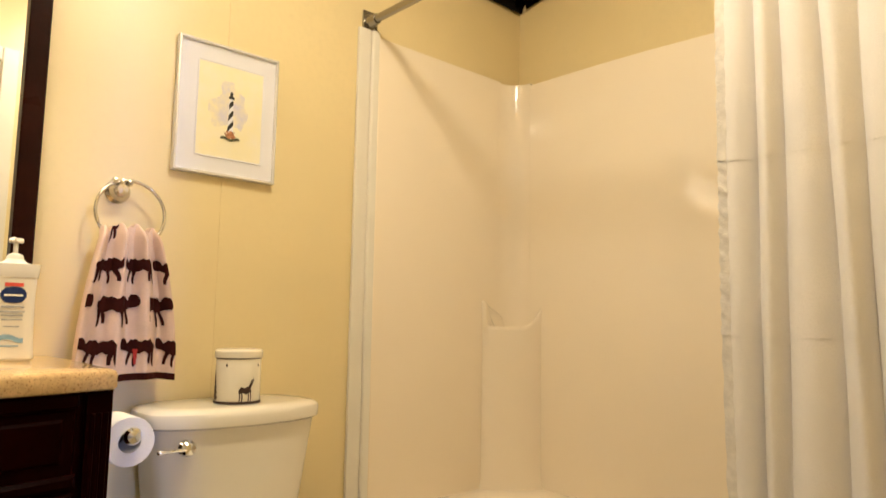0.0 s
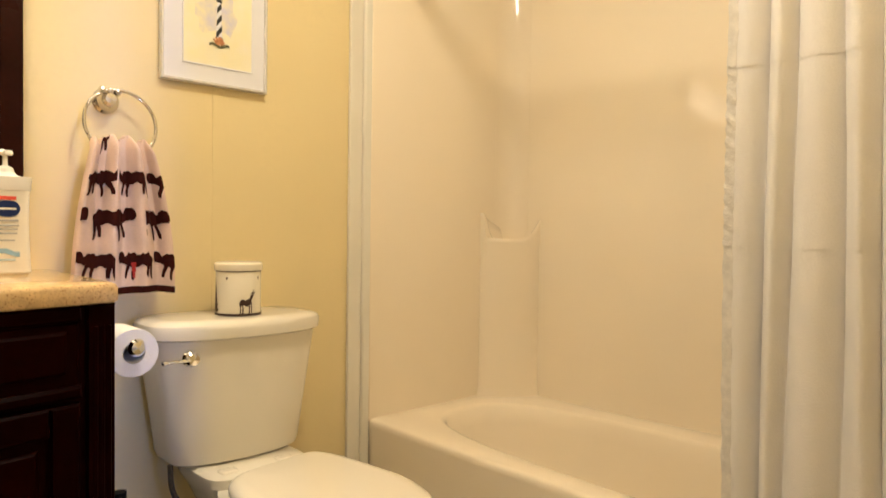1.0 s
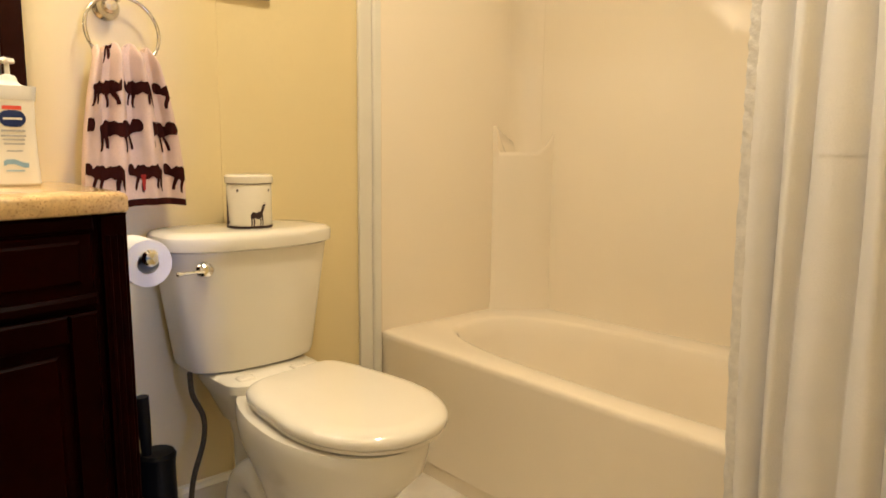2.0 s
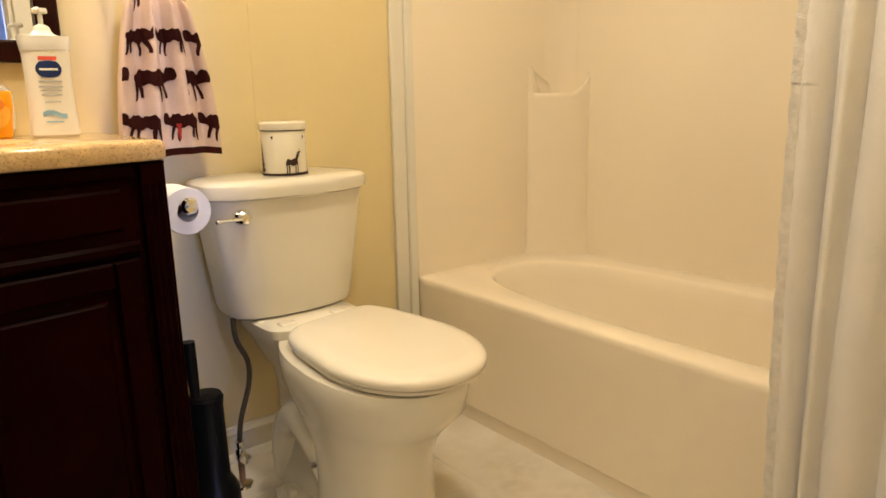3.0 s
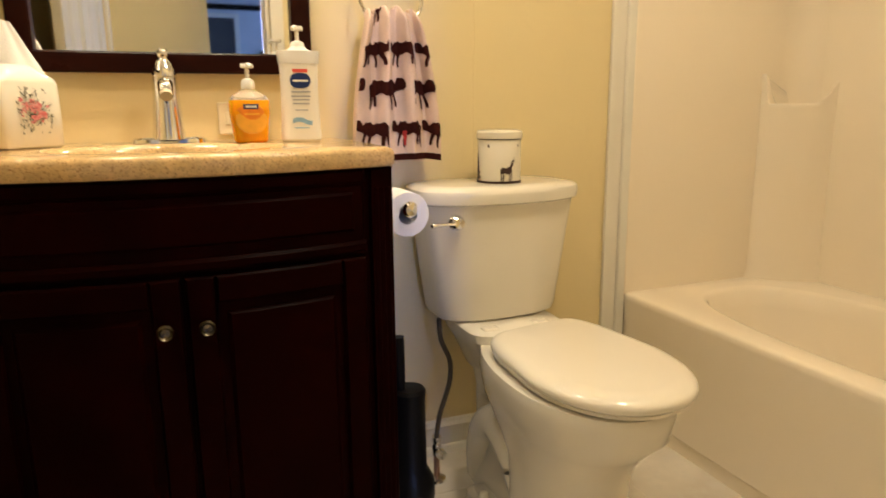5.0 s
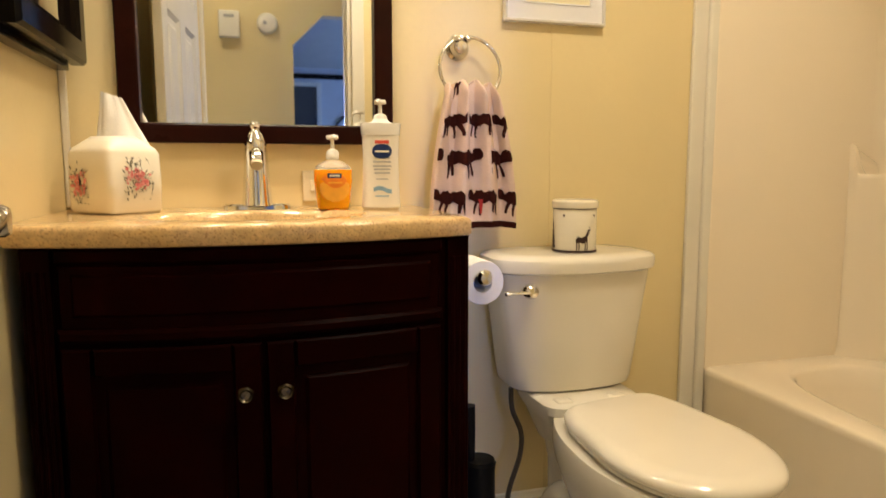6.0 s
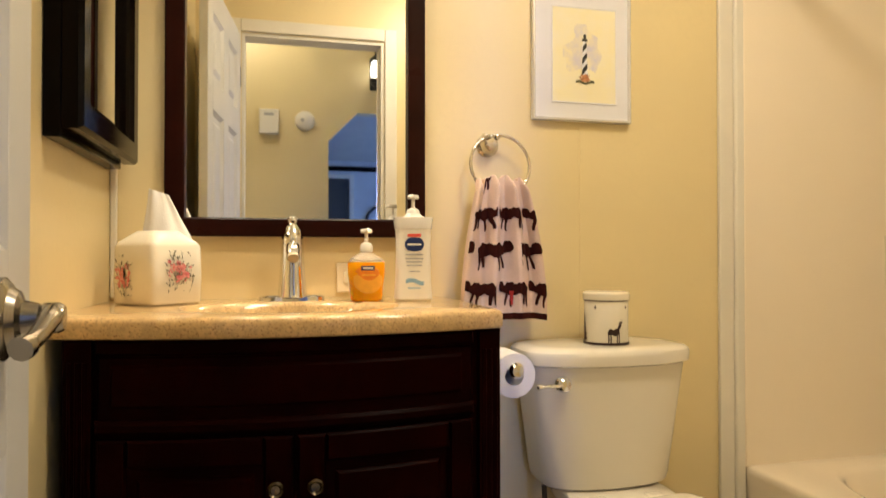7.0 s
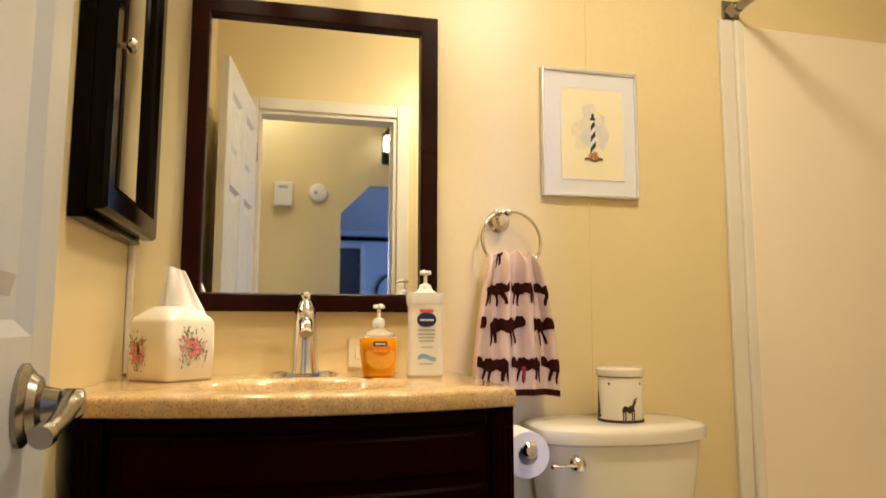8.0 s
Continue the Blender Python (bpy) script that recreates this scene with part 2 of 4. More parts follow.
def wall_x(y0, y1, x0, x1, z0=0.0, top=None, bm=None):
    """A wall along x from x0 to x1, its top cut to the ceiling's slope."""
    t0, t1 = (top, top) if top else (ceil_z(y0), ceil_z(y1))
    return loft([[(x0, y0, z0), (x1, y0, z0), (x1, y1, z0), (x0, y1, z0)], [(x0, y0, t0), (x1, y0, t0), (x1, y1, t1), (x0, y1, t1)]], bm)


def wall_y(x0, x1, ys):
    """A wall along y through the stations ys, its top following the ceiling."""
    return loft([[(x0, y, 0), (x1, y, 0), (x1, y, ceil_z(y)), (x0, y, ceil_z(y))] for y in ys])


def plain(name, bm, mat, label, category):
    return solid(name, bm, mat, label, category, "structure", smooth=False)


WY = -1.60   # inner face of the door wall
plain("wall_vanity", wall_x(0.0, 0.10, -3.0, 4.5), YELLOW, "pale yellow vinyl-faced panel wall with thin joints", "wall")
plain("wall_cabinet", wall_y(-0.10, 0.0, (0.0, WY)), YELLOW, "pale yellow side wall beside the vanity", "wall")
plain("wall_tub", wall_y(2.325, 2.41, (0.0, WY)), YELLOW, "yellow wall behind the bathtub surround", "wall")
DX0, DX1, DZ = 0.202, 0.861, 2.017
bm = wall_x(WY - 0.10, WY, -3.0, DX0)
wall_bm = loft([[(DX1, WY - 0.10, 0), (4.5, WY - 0.10, 0), (4.5, WY, 0), (DX1, WY, 0)],
                [(DX1, WY - 0.10, ceil_z(WY - 0.1)), (4.5, WY - 0.10, ceil_z(WY - 0.1)), (4.5, WY, ceil_z(WY)), (DX1, WY, ceil_z(WY))]], bm)
loft([[(DX0, WY - 0.10, DZ), (DX1, WY - 0.10, DZ), (DX1, WY, DZ), (DX0, WY, DZ)],
      [(DX0, WY - 0.10, ceil_z(WY - 0.1)), (DX1, WY - 0.10, ceil_z(WY - 0.1)), (DX1, WY, ceil_z(WY)), (DX0, WY, ceil_z(WY))]], wall_bm)
plain("wall_door", wall_bm, YELLOW, "pale yellow wall with the bathroom doorway", "wall")

# the hall wall with its chamfered opening
HY0, HY1 = -2.70, -2.60
AX0, AX1, AXT, AZ0, AZ1 = 0.670, 2.2, 0.180, 1.702, 1.885
bm = wall_x(HY0, HY1, -3.0, AX0)
loft([[(AX0, y, AZ0), (AX0 + AXT, y, AZ1), (AX1 - AXT, y, AZ1), (AX1, y, AZ0), (AX1, y, ceil_z(y)), (AX0, y, ceil_z(y))] for y in (HY0, HY1)], bm)
loft([[(AX1, HY0, 0), (4.5, HY0, 0), (4.5, HY1, 0), (AX1, HY1, 0)], [(AX1, HY0, ceil_z(HY0)), (4.5, HY0, ceil_z(HY0)), (4.5, HY1, ceil_z(HY1)), (AX1, HY1, ceil_z(HY1))]], bm)
plain("wall_hall", bm, YELLOW, "pale yellow hall wall with a chamfered archway", "wall")
bm = wall_x(-7.3, -7.2, -3.0, FWX - 0.58)
wall_x(-7.3, -7.2, FWX + 0.58, 4.5, bm=bm)
box(FWX - 0.58, FWX + 0.58, -7.3, -7.2, 0, FWZ0, bm=bm)
wall_x(-7.3, -7.2, FWX - 0.58, FWX + 0.58, FWZ1, bm=bm)
plain("wall_far", bm, BLUE_WALL, "pale wall of the living room lit by daylight", "wall")
plain("wall_west", wall_y(-3.1, -3.0, (0.0, RIDGE, -7.2)), BLUE_WALL, "plain end wall of the house", "wall")
# the end wall with the living room's window
WZ0, WZ1, WA, WB = 0.7, 2.0, -6.3, -4.1
bm = wall_y(4.5, 4.6, (0.0, RIDGE, WB))
loft([[(4.5, y, 0), (4.6, y, 0), (4.6, y, ceil_z(y)), (4.5, y, ceil_z(y))] for y in (WA, -7.2)], bm)
box(4.5, 4.6, WA, WB, 0, WZ0, bm=bm)
loft([[(4.5, y, WZ1), (4.6, y, WZ1), (4.6, y, ceil_z(y)), (4.5, y, ceil_z(y))] for y in (WA, WB)], bm)
plain("wall_east", bm, BLUE_WALL, "end wall of the living room with a wide window", "wall")
plain("floor_base", box(-3.1, 4.6, -7.3, 0.1, -0.12, -0.012), CARPET, "beige carpet over the house floor", "floor")
bm = loft([[(-3.1, y, ceil_z(y)), (4.6, y, ceil_z(y)), (4.6, y, ceil_z(y) + 0.1), (-3.1, y, ceil_z(y) + 0.1)] for y in (0.1, RIDGE, -7.3)])
plain("ceiling", bm, CEILING, "white textured sloping ceiling", "ceiling")

# dark crown trim under the ceiling
def crown(name, pts, inward, label):
    secs = []
    for p in pts:
        prof = [(0.001, 0.0), (0.008, -0.055), (0.016, -0.058), (0.022, -0.035), (0.042, -0.012), (0.046, 0.0)]
        secs.append([(p[0] + inward[0] * a, p[1] + inward[1] * a, p[2] + b + 0.0) for a, b in prof])
    return solid(name, loft(secs), BLACK_WOOD, label, "crown trim", "structure")


crown("trim_crown", [(0.0, 0, CEIL0 - 0.002), (2.320, 0, CEIL0 - 0.002)], (0, -1), "dark brown crown trim under the ceiling")
crown("trim_crown", [(2.325, -0.045, ceil_z(-0.045) - 0.002), (2.325, WY, ceil_z(WY) - 0.002)], (-1, 0), "dark brown crown trim following the sloping ceiling")
crown("trim_crown", [(-2.9, -7.2, 2.155), (4.4, -7.2, 2.155)], (0, 1), "dark crown trim in the living room")

# baseboards: a tall board with a moulded cap and a shoe
def baseboard(x0, x1, label):
    b = solid("baseboard", box(x0, x1, -0.012, -0.001, 0.0, 0.072, 0.002), WHITE_TRIM, label, "baseboard", "structure")
    prof = [(-0.001, 0.072), (-0.016, 0.072), (-0.018, 0.079), (-0.012, 0.085), (-0.010, 0.093), (-0.001, 0.095)]
    part("cap_moulding", loft([[(x, y, z) for y, z in prof] for x in (x0, x1)]), WHITE_TRIM, b)
    prof = [(-0.012, 0.0), (-0.026, 0.0), (-0.025, 0.012), (-0.019, 0.020), (-0.012, 0.022)]
    part("shoe_moulding", loft([[(x, y, z) for y, z in prof] for x in (x0, x1)]), WHITE_TRIM, b)


baseboard(0.77, 1.553, "white moulded baseboard behind the toilet")

# panel joints of the vinyl-faced wall
for x in (1.145,):
    solid("trim_seam", box(x - 0.005, x + 0.005, -0.0016, 0.001, 0.096, 2.172, 0.0007), YELLOW, "narrow yellow batten over a panel joint", "batten", "structure")
solid("trim_seam", box(0.0004, 0.015, -0.014, -0.0004, 0.89, 2.172, 0.004), WHITE_TRIM, "cream corner bead between two walls", "corner bead", "structure")
solid("trim_seam", box(0.955, 0.965, WY - 0.001, WY + 0.003, 0.0, 2.49, 0.001), YELLOW, "narrow yellow batten over a panel joint", "batten", "structure")

# ---- doorway ----
def casing(name, side, label):
    """White casing and jamb round the doorway; side 1 faces the bathroom."""
    y0 = WY + 0.002 if side > 0 else WY - 0.102
    y1 = y0 + side * 0.016
    a, b = min(y0, y1), max(y0, y1)
    d = thing(name, label, "door casing", kind="structure")
    w = 0.062
    part("casing_leg", box(DX0 - w, DX0 - 0.004, a, b, 0, DZ + w, 0.004), WHITE_TRIM, d)
    part("casing_leg", box(DX1 + 0.004, DX1 + w, a, b, 0, DZ + w, 0.004), WHITE_TRIM, d)
    part("casing_head", box(DX0 - 0.003, DX1 + 0.003, a, b, DZ + 0.004, DZ + w, 0.004), WHITE_TRIM, d)
    return d


casing("door_casing", 1, "white painted casing round the open doorway")
casing("door_casing", -1, "white painted casing on the hall side")
jb = thing("door_jamb", "white painted jamb lining the doorway", "door jamb", kind="structure")
part("jamb_leg", box(DX0, DX0 + 0.014, WY - 0.102, WY + 0.002, 0, DZ - 0.014, 0.001), WHITE_TRIM, jb)
part("jamb_leg", box(DX1 - 0.014, DX1, WY - 0.102, WY + 0.002, 0, DZ - 0.014, 0.001), WHITE_TRIM, jb)
part("jamb_head", box(DX0, DX1, WY - 0.102, WY + 0.002, DZ - 0.014, DZ, 0.001), WHITE_TRIM, jb)
part("door_stop", box(DX1 - 0.025, DX1 - 0.014, WY - 0.065, WY - 0.035, 0, DZ - 0.02, 0.002), WHITE_TRIM, jb)

# the open six-panel door, hinged at the jamb; its own x runs from hinge to free edge, its y towards the cabinet wall
HINGE, FREE = Vector((0.198, -1.583)), Vector((0.123, -0.893))
LW = (FREE - HINGE).length
ang = math.degrees(math.atan2(FREE.y - HINGE.y, FREE.x - HINGE.x))
door = thing("door_1", "white six-panel door standing open against the side wall", "door", (HINGE.x, HINGE.y, 0.008), ang, kind="structure")
T, LH = 0.032, 1.992
stile, mid = 0.086, LW / 2
rails = [(0.0, 0.20), (0.80, 0.98), (1.52, 1.63), (LH - 0.110, LH)]
bm = box(0, stile, 0, T, 0, LH, 0.003)
box(LW - stile, LW, 0, T, 0, LH, 0.003, bm=bm)
for z0, z1 in rails:
    box(stile, LW - stile, 0, T, z0, z1, bm=bm)
for (a0, a1), (b0, b1) in zip(rails, rails[1:]):
    box(mid - 0.05, mid + 0.05, 0, T, a1, b0, bm=bm)
part("door_frame", bm, DOOR_WHITE, door)
for (a0, a1), (b0, b1) in zip(rails, rails[1:]):
    for x0, x1 in ((stile, mid - 0.05), (mid + 0.05, LW - stile)):
        loops = []
        for inset, y in ((0.0, 0.001), (0.014, 0.012), (0.034, 0.012), (0.052, 0.003)):
            loops.append([(x0 + inset, y, a1 + inset), (x1 - inset, y, a1 + inset), (x1 - inset, y, b0 - inset), (x0 + inset, y, b0 - inset)])
        back = [[(x, T - y, z) for x, y, z in lp] for lp in loops]
        part("door_panel", loft(loops[::-1] + back), DOOR_WHITE, door, smooth=False)
for z in (0.22, 1.0, 1.80):
    part("hinge", tube([(-0.004, 0.004, z - 0.045), (-0.004, 0.004, z + 0.045)], 0.006), NICKEL, door)
hx, hz = LW - 0.110, 0.921
for side in (-1, 1):
    y0 = 0.0 if side < 0 else T
    d = side
    rose = part("handle_rose", lathe([(0.0, 0.0), (0.036, 0.0), (0.036, d * 0.004), (0.031, d * 0.008), (0.028, d * 0.009), (0.024, d * 0.015), (0.016, d * 0.018), (0.013, d * 0.030), (0.0, d * 0.030)], 32, "y", (hx, y0, hz)), NICKEL, door, "satin nickel lever handle")
    if side < 0:
        part("handle_neck", lathe([(0.0, -0.022), (0.012, -0.022), (0.011, -0.030), (0.0135, -0.033), (0.0135, -0.045), (0.011, -0.049), (0.0, -0.049)], 24, "y", (hx, 0, hz)), NICKEL, rose)
        lev = spline([(hx, -0.040, hz + 0.004), (hx - 0.022, -0.040, hz - 0.001), (hx - 0.046, -0.036, hz - 0.012), (hx - 0.070, -0.030, hz - 0.018)], 6)
        part("lever", tube(lev, [0.0098 - 0.003 * i / len(lev) + (0.003 if i > len(lev) - 4 else 0) for i in range(len(lev))], 12), NICKEL, rose)
part("latch_plate", box(LW - 0.001, LW + 0.0015, 0.006, T - 0.006, hz - 0.028, hz + 0.028, 0.0005), NICKEL, door)

# ---- bathtub and surround ----
TX0, TX1, TY0, TY1, TZ = 1.632, 2.320, 0.020, -1.597, 0.402
tub = thing("bathtub", "almond acrylic bathtub with a straight apron", "bathtub", (0, 0, 0))
N = 96


def tub_loop(cx, cy, hx, hy, z, p):
    return rounded(cx, cy, hx, hy, z, p, N)


tcx, tcy = (TX0 + TX1) / 2, (TY0 + TY1) / 2
bcx, bcy, bhx, bhy = 1.955, -0.80, 0.240, 0.690
secs = []
ox, oy = (TX1 - TX0) / 2, (TY0 - TY1) / 2
for z, grow in ((0.0, -0.012), (TZ - 0.022, 0.0), (TZ - 0.008, 0.0), (TZ - 0.002, -0.005), (TZ, -0.013)):
    secs.append(tub_loop(tcx, tcy, ox + grow, oy + grow, z, 30))
for z, grow, p in ((TZ, 0.012, 2.9), (TZ - 0.003, 0.004, 2.9), (TZ - 0.012, -0.004, 2.9), (TZ - 0.06, -0.014, 2.9), (0.20, -0.045, 3.0), (0.12, -0.075, 3.0), (0.085, -0.11, 3.0), (0.075, -0.16, 3.0)):
    secs.append(tub_loop(bcx, bcy, bhx + grow, bhy + grow * 1.6, z, p))
bm = bmesh.new()
skin(bm, [[bm.verts.new(p) for p in s] for s in secs])
part("tub_shell", bm, ACRYLIC, tub, angle=50)
part("apron_panel", box(TX0 + 0.0048, TX0 + 0.012, TY1 + 0.12, TY0 - 0.22, 0.045, 0.235, 0.003), ACRYLIC, tub)
part("drain", lathe([(0.0, 0.0), (0.032, 0.0), (0.030, 0.004), (0.0, 0.005)], 24, "z", (1.96, -1.25, 0.0755)), CHROME, tub)

SZ = 1.866
sur = thing("tub_surround", "almond acrylic bathtub wall surround with moulded corner shelf", "tub surround", (0, 0, 0))
part("end_panel", box(1.628, 2.196, -0.022, -0.001, TZ - 0.006, SZ, 0.004), ACRYLIC, sur)
long_secs = []
for i in range(49):
    y = -0.095 - 1.50 * i / 48
    x = 2.295 - 0.0255 * math.tanh((y + 0.73) / 0.25)   # the moulded panel is bent to steer the lamp's highlight into place
    long_secs.append([(x, y, TZ - 0.006), (x, y, SZ - 0.019), (x + 0.0005, y, SZ - 0.016), (2.3248, y, SZ - 0.016), (2.3248, y, TZ - 0.006)])
part("long_panel", loft(long_secs), ACRYLIC, sur)
part("end_panel", box(1.64, 2.27, -1.599, -1.578, TZ - 0.006, SZ, 0.004), ACRYLIC, sur)
cor = []
for z in (TZ - 0.006, SZ - 0.012, SZ - 0.008):
    a = [(2.180, -0.0223, z)] + [(2.190 + 0.079 * math.sin(t), -0.0226 - 0.079 * (1 - math.cos(t)), z) for t in [math.pi / 2 * i / 12 for i in range(13)]]
    cor.append(a + [(2.3235, -0.104, z), (2.3235, -0.001, z), (2.180, -0.001, z)])
part("corner_cove", loft(cor), ACRYLIC, sur, angle=50)


def column_loop(z, r, rise=0.0, tip=0.0, off=0.0):
    """Quarter column in the corner between both panels; its rim stands up as a post at one end and a tip at the other."""
    out = []
    for i in range(65):
        u = i / 64
        t = math.pi / 2 * u
        k = (abs(math.cos(t)) ** 1.35 + abs(math.sin(t)) ** 1.35) ** (-1 / 1.35)
        post = 1 / (1 + math.exp((u - 0.085) * 130))
        horn = max(0.0, (u - 0.70) / 0.30) ** 1.8
        out.append((2.276 - off - r * k * math.cos(t), -0.0235 - off - r * 0.80 * k * math.sin(t), z + rise * post + tip * horn))
    return out + [(2.276 - off, -0.0235 - off, z)]


part("shelf_column", loft([column_loop(TZ - 0.006, 0.180), column_loop(TZ + 0.03, 0.168), column_loop(0.70, 0.167), column_loop(0.90, 0.167), column_loop(0.940, 0.170, 0.088, 0.070), column_loop(0.952, 0.172, 0.090, 0.078), column_loop(0.956, 0.168, 0.090, 0.080), column_loop(0.952, 0.158, 0.088, 0.078, 0.002), column_loop(0.930, 0.140, 0.06, 0.05, 0.006), column_loop(0.918, 0.09, 0.0, 0.0, 0.010), column_loop(0.916, 0.04, 0.0, 0.0, 0.012)]), ACRYLIC, sur, "moulded corner soap shelf", angle=70)

tr = thing("trim_tub", "white plastic edge trim between wall and bathtub", "edge trim", kind="structure")
part("edge_strip", box(1.556, 1.6022, -0.014, -0.001, 0.0, 1.885, 0.004), WHITE_TRIM, tr)
part("edge_bead", box(1.6026, 1.6345, -0.021, -0.001, 0.0, 1.885, 0.007, 3), WHITE_TRIM, tr)

rod = thing("shower_rod", "satin nickel shower curtain rod across the bathtub", "curtain rod", (1.600, 0, 1.912))
part("pole", tube([(0, -0.03, 0), (0, -0.8, 0), (0, -1.57, 0)], 0.0125, 20), NICKEL, rod)
for s, y in ((-1, -0.001), (1, WY + 0.001)):
    fl = part("end_flange", box(-0.028, 0.028, min(y, y + s * 0.008), max(y, y + s * 0.008), -0.034, 0.034, 0.003), NICKEL, rod)
    part("socket", lathe([(0, 0), (0.022, 0), (0.021, s * 0.014), (0.016, s * 0.028), (0.016, s * 0.036), (0, s * 0.036)], 24, "y", (0, y + s * 0.007, 0)), NICKEL, fl)

# ---- shower curtain: three ruffled tiers drawn back to the far end ----
cur = thing("shower_curtain", "white ruffled shower curtain in tiers drawn aside", "shower curtain", (0, 0, 0))
CX, CYA, CYB = 1.585, -1.147, -1.570


def curtain_f(z0, z1, amp0, amp1, phase, out):
    def f(u, v):
        z = z0 + (z1 - z0) * v
        y = CYA + (CYB - CYA) * u + 0.012 * math.sin(9 * u + 2 * z) - 0.018 * (1.885 - z) * (1 - u)
        amp = amp0 + (amp1 - amp0) * v
        a = math.pi * (7.4 * u + 0.42 * math.sin(6 * u + phase)) + 0.5 + 0.10 * math.sin(3 * z)
        fold = 1.7 * abs(math.sin(a)) ** 0.8 - 0.9 + 0.10 * math.sin(23 * u + 4 * z)
        return Vector((CX - out - 0.75 * amp * fold, y + 0.3 * amp * math.cos(a), z))
    return f


tiers = [(1.885, 1.275, 0.014, 0.0200, 0.3, 0.000), (1.290, 0.960, 0.0198, 0.0226, 0.3, 0.004), (0.975, 0.10, 0.0224, 0.0235, 0.3, 0.008)]
for z0, z1, a0, a1, ph, out in tiers:
    f = curtain_f(z0, z1, a0, a1, ph, 0.0 if z1 > 1.2 else -0.0007 * (1 if z1 > 0.5 else 2))
    g = (lambda f: lambda u, v: f(u, v) + Vector((0.0006, 0, 0)))(f)
    tier = part("tier", sheet(f, 220, 36, back=g), CURTAIN, cur, angle=80)

    def hem(u, v, f=f):
        return f(u, 0.972 + 0.034 * v) + Vector((-0.0003 - 0.0002 * math.sin(u * 90), 0, 0))
    part("ruffle_hem", sheet(hem, 260, 3, back=lambda u, v: hem(u, v) + Vector((0.0004, 0, 0))), CURTAIN, tier)

    def lace(u, v, f=f):
        p = f(0.0, v)
        return p + Vector((-0.001 + 0.0010 * math.sin(47 * v + 3 * u) + 0.0008 * math.sin(101 * v + 5 * u), -0.002 + 0.018 * u + 0.0010 * math.sin(83 * v + 2) * u, 0.0))
    part("lace_edge", sheet(lace, 4, 90, back=lambda u, v: lace(u, v) + Vector((0.002, 0, 0))), LACE, tier, "crinkled lace edging")
for i in range(7):
    y = CYA - 0.03 - 0.072 * i
    part("curtain_ring", tube([(1.600 + 0.022 * math.cos(2 * math.pi * k / 20), y, 1.905 + 0.024 * math.sin(2 * math.pi * k / 20)) for k in range(20)], 0.002, 6, closed=True), CHROME, cur)

# ---- toilet ----
TCX = 1.143
toilet = thing("toilet", "white two-piece toilet with its lid closed", "toilet", (TCX, 0, 0))


def tank_loop(hw, y0, bow, z, n=72, p=6.0):
    """Plan of the tank: straight back, bowed front, well rounded corners."""
    yb = -0.012
    out = []
    for x, y, _ in rounded(0, (yb + y0) / 2, hw, (yb - y0) / 2, z, p, n):
        t = (yb - y) / (yb - y0)
        out.append((x, y - bow * t * (1 - (x / hw) ** 2), z))
    return out


TKX = 0.002


def moved(loop, dx=TKX):
    return [(x + dx, y, z) for x, y, z in loop]


part("tank", loft([moved(tank_loop(*q)) for q in ((0.152, -0.160, 0.030, 0.432), (0.160, -0.166, 0.033, 0.438), (0.165, -0.169, 0.034, 0.454), (0.189, -0.176, 0.038, 0.62), (0.206, -0.180, 0.042, 0.732))]), PORCELAIN, toilet)
part("tank_lid", loft([moved(tank_loop(*q)) for q in ((0.207, -0.184, 0.046, 0.726), (0.214, -0.189, 0.049, 0.731), (0.216, -0.191, 0.050, 0.752), (0.214, -0.189, 0.049, 0.760), (0.205, -0.182, 0.046, 0.767), (0.175, -0.160, 0.036, 0.770))]), PORCELAIN, toilet)
lv = part("flush_lever", lathe([(0, 0), (0.018, 0), (0.019, -0.006), (0.015, -0.014), (0.017, -0.020), (0.012, -0.027), (0, -0.029)], 24, "y", (-0.142, -0.201, 0.690)), CHROME, toilet, "polished chrome flush lever")
part("lever_arm", tube(spline([(-0.144, -0.224, 0.690), (-0.168, -0.226, 0.690), (-0.190, -0.218, 0.688), (-0.206, -0.210, 0.687)], 5), [0.0042] * 5 + [0.0034] * 7 + [0.0050, 0.0066, 0.0066, 0.0040], 10), CHROME, lv)


def egg(hw, yb, yf, z, pb=3.2, n=64, taper=0.0):
    """Plan of bowl and seat: squarer and, with taper, narrower behind, rounded in front."""
    ym = yb + (yf - yb) * 0.52
    out = []
    for i in range(n):
        a = 2 * math.pi * i / n
        c, s = math.cos(a), math.sin(a)
        if s >= 0:
            k = abs(s) ** (2 / pb)
            out.append((hw * math.copysign(abs(c) ** (2 / pb), c) * (1 - taper * k ** 1.6), ym + (yb - ym) * k, z))
        else:
            out.append((hw * math.copysign(abs(c) ** (2 / 2.15), c), ym + (ym - yf) * -abs(s) ** (2 / 2.15), z))
    return out


bowl = [egg(0.120, -0.34, -0.628, 0.0, 3), egg(0.124, -0.335, -0.634, 0.012, 3), egg(0.118, -0.345, -0.626, 0.035, 3), egg(0.115, -0.35, -0.622, 0.11, 3),
        egg(0.116, -0.34, -0.626, 0.19, 3), egg(0.124, -0.30, -0.645, 0.24, 3), egg(0.134, -0.25, -0.682, 0.285, 3), egg(0.158, -0.21, -0.728, 0.33, 3, taper=0.2),
        egg(0.163, -0.20, -0.736, 0.365, taper=0.22), egg(0.163, -0.20, -0.741, 0.39, taper=0.22), egg(0.160, -0.205, -0.737, 0.402, taper=0.22), egg(0.138, -0.24, -0.71, 0.404, taper=0.3)]
part("bowl", loft([moved(q, 0.009) for q in bowl]), PORCELAIN, toilet)
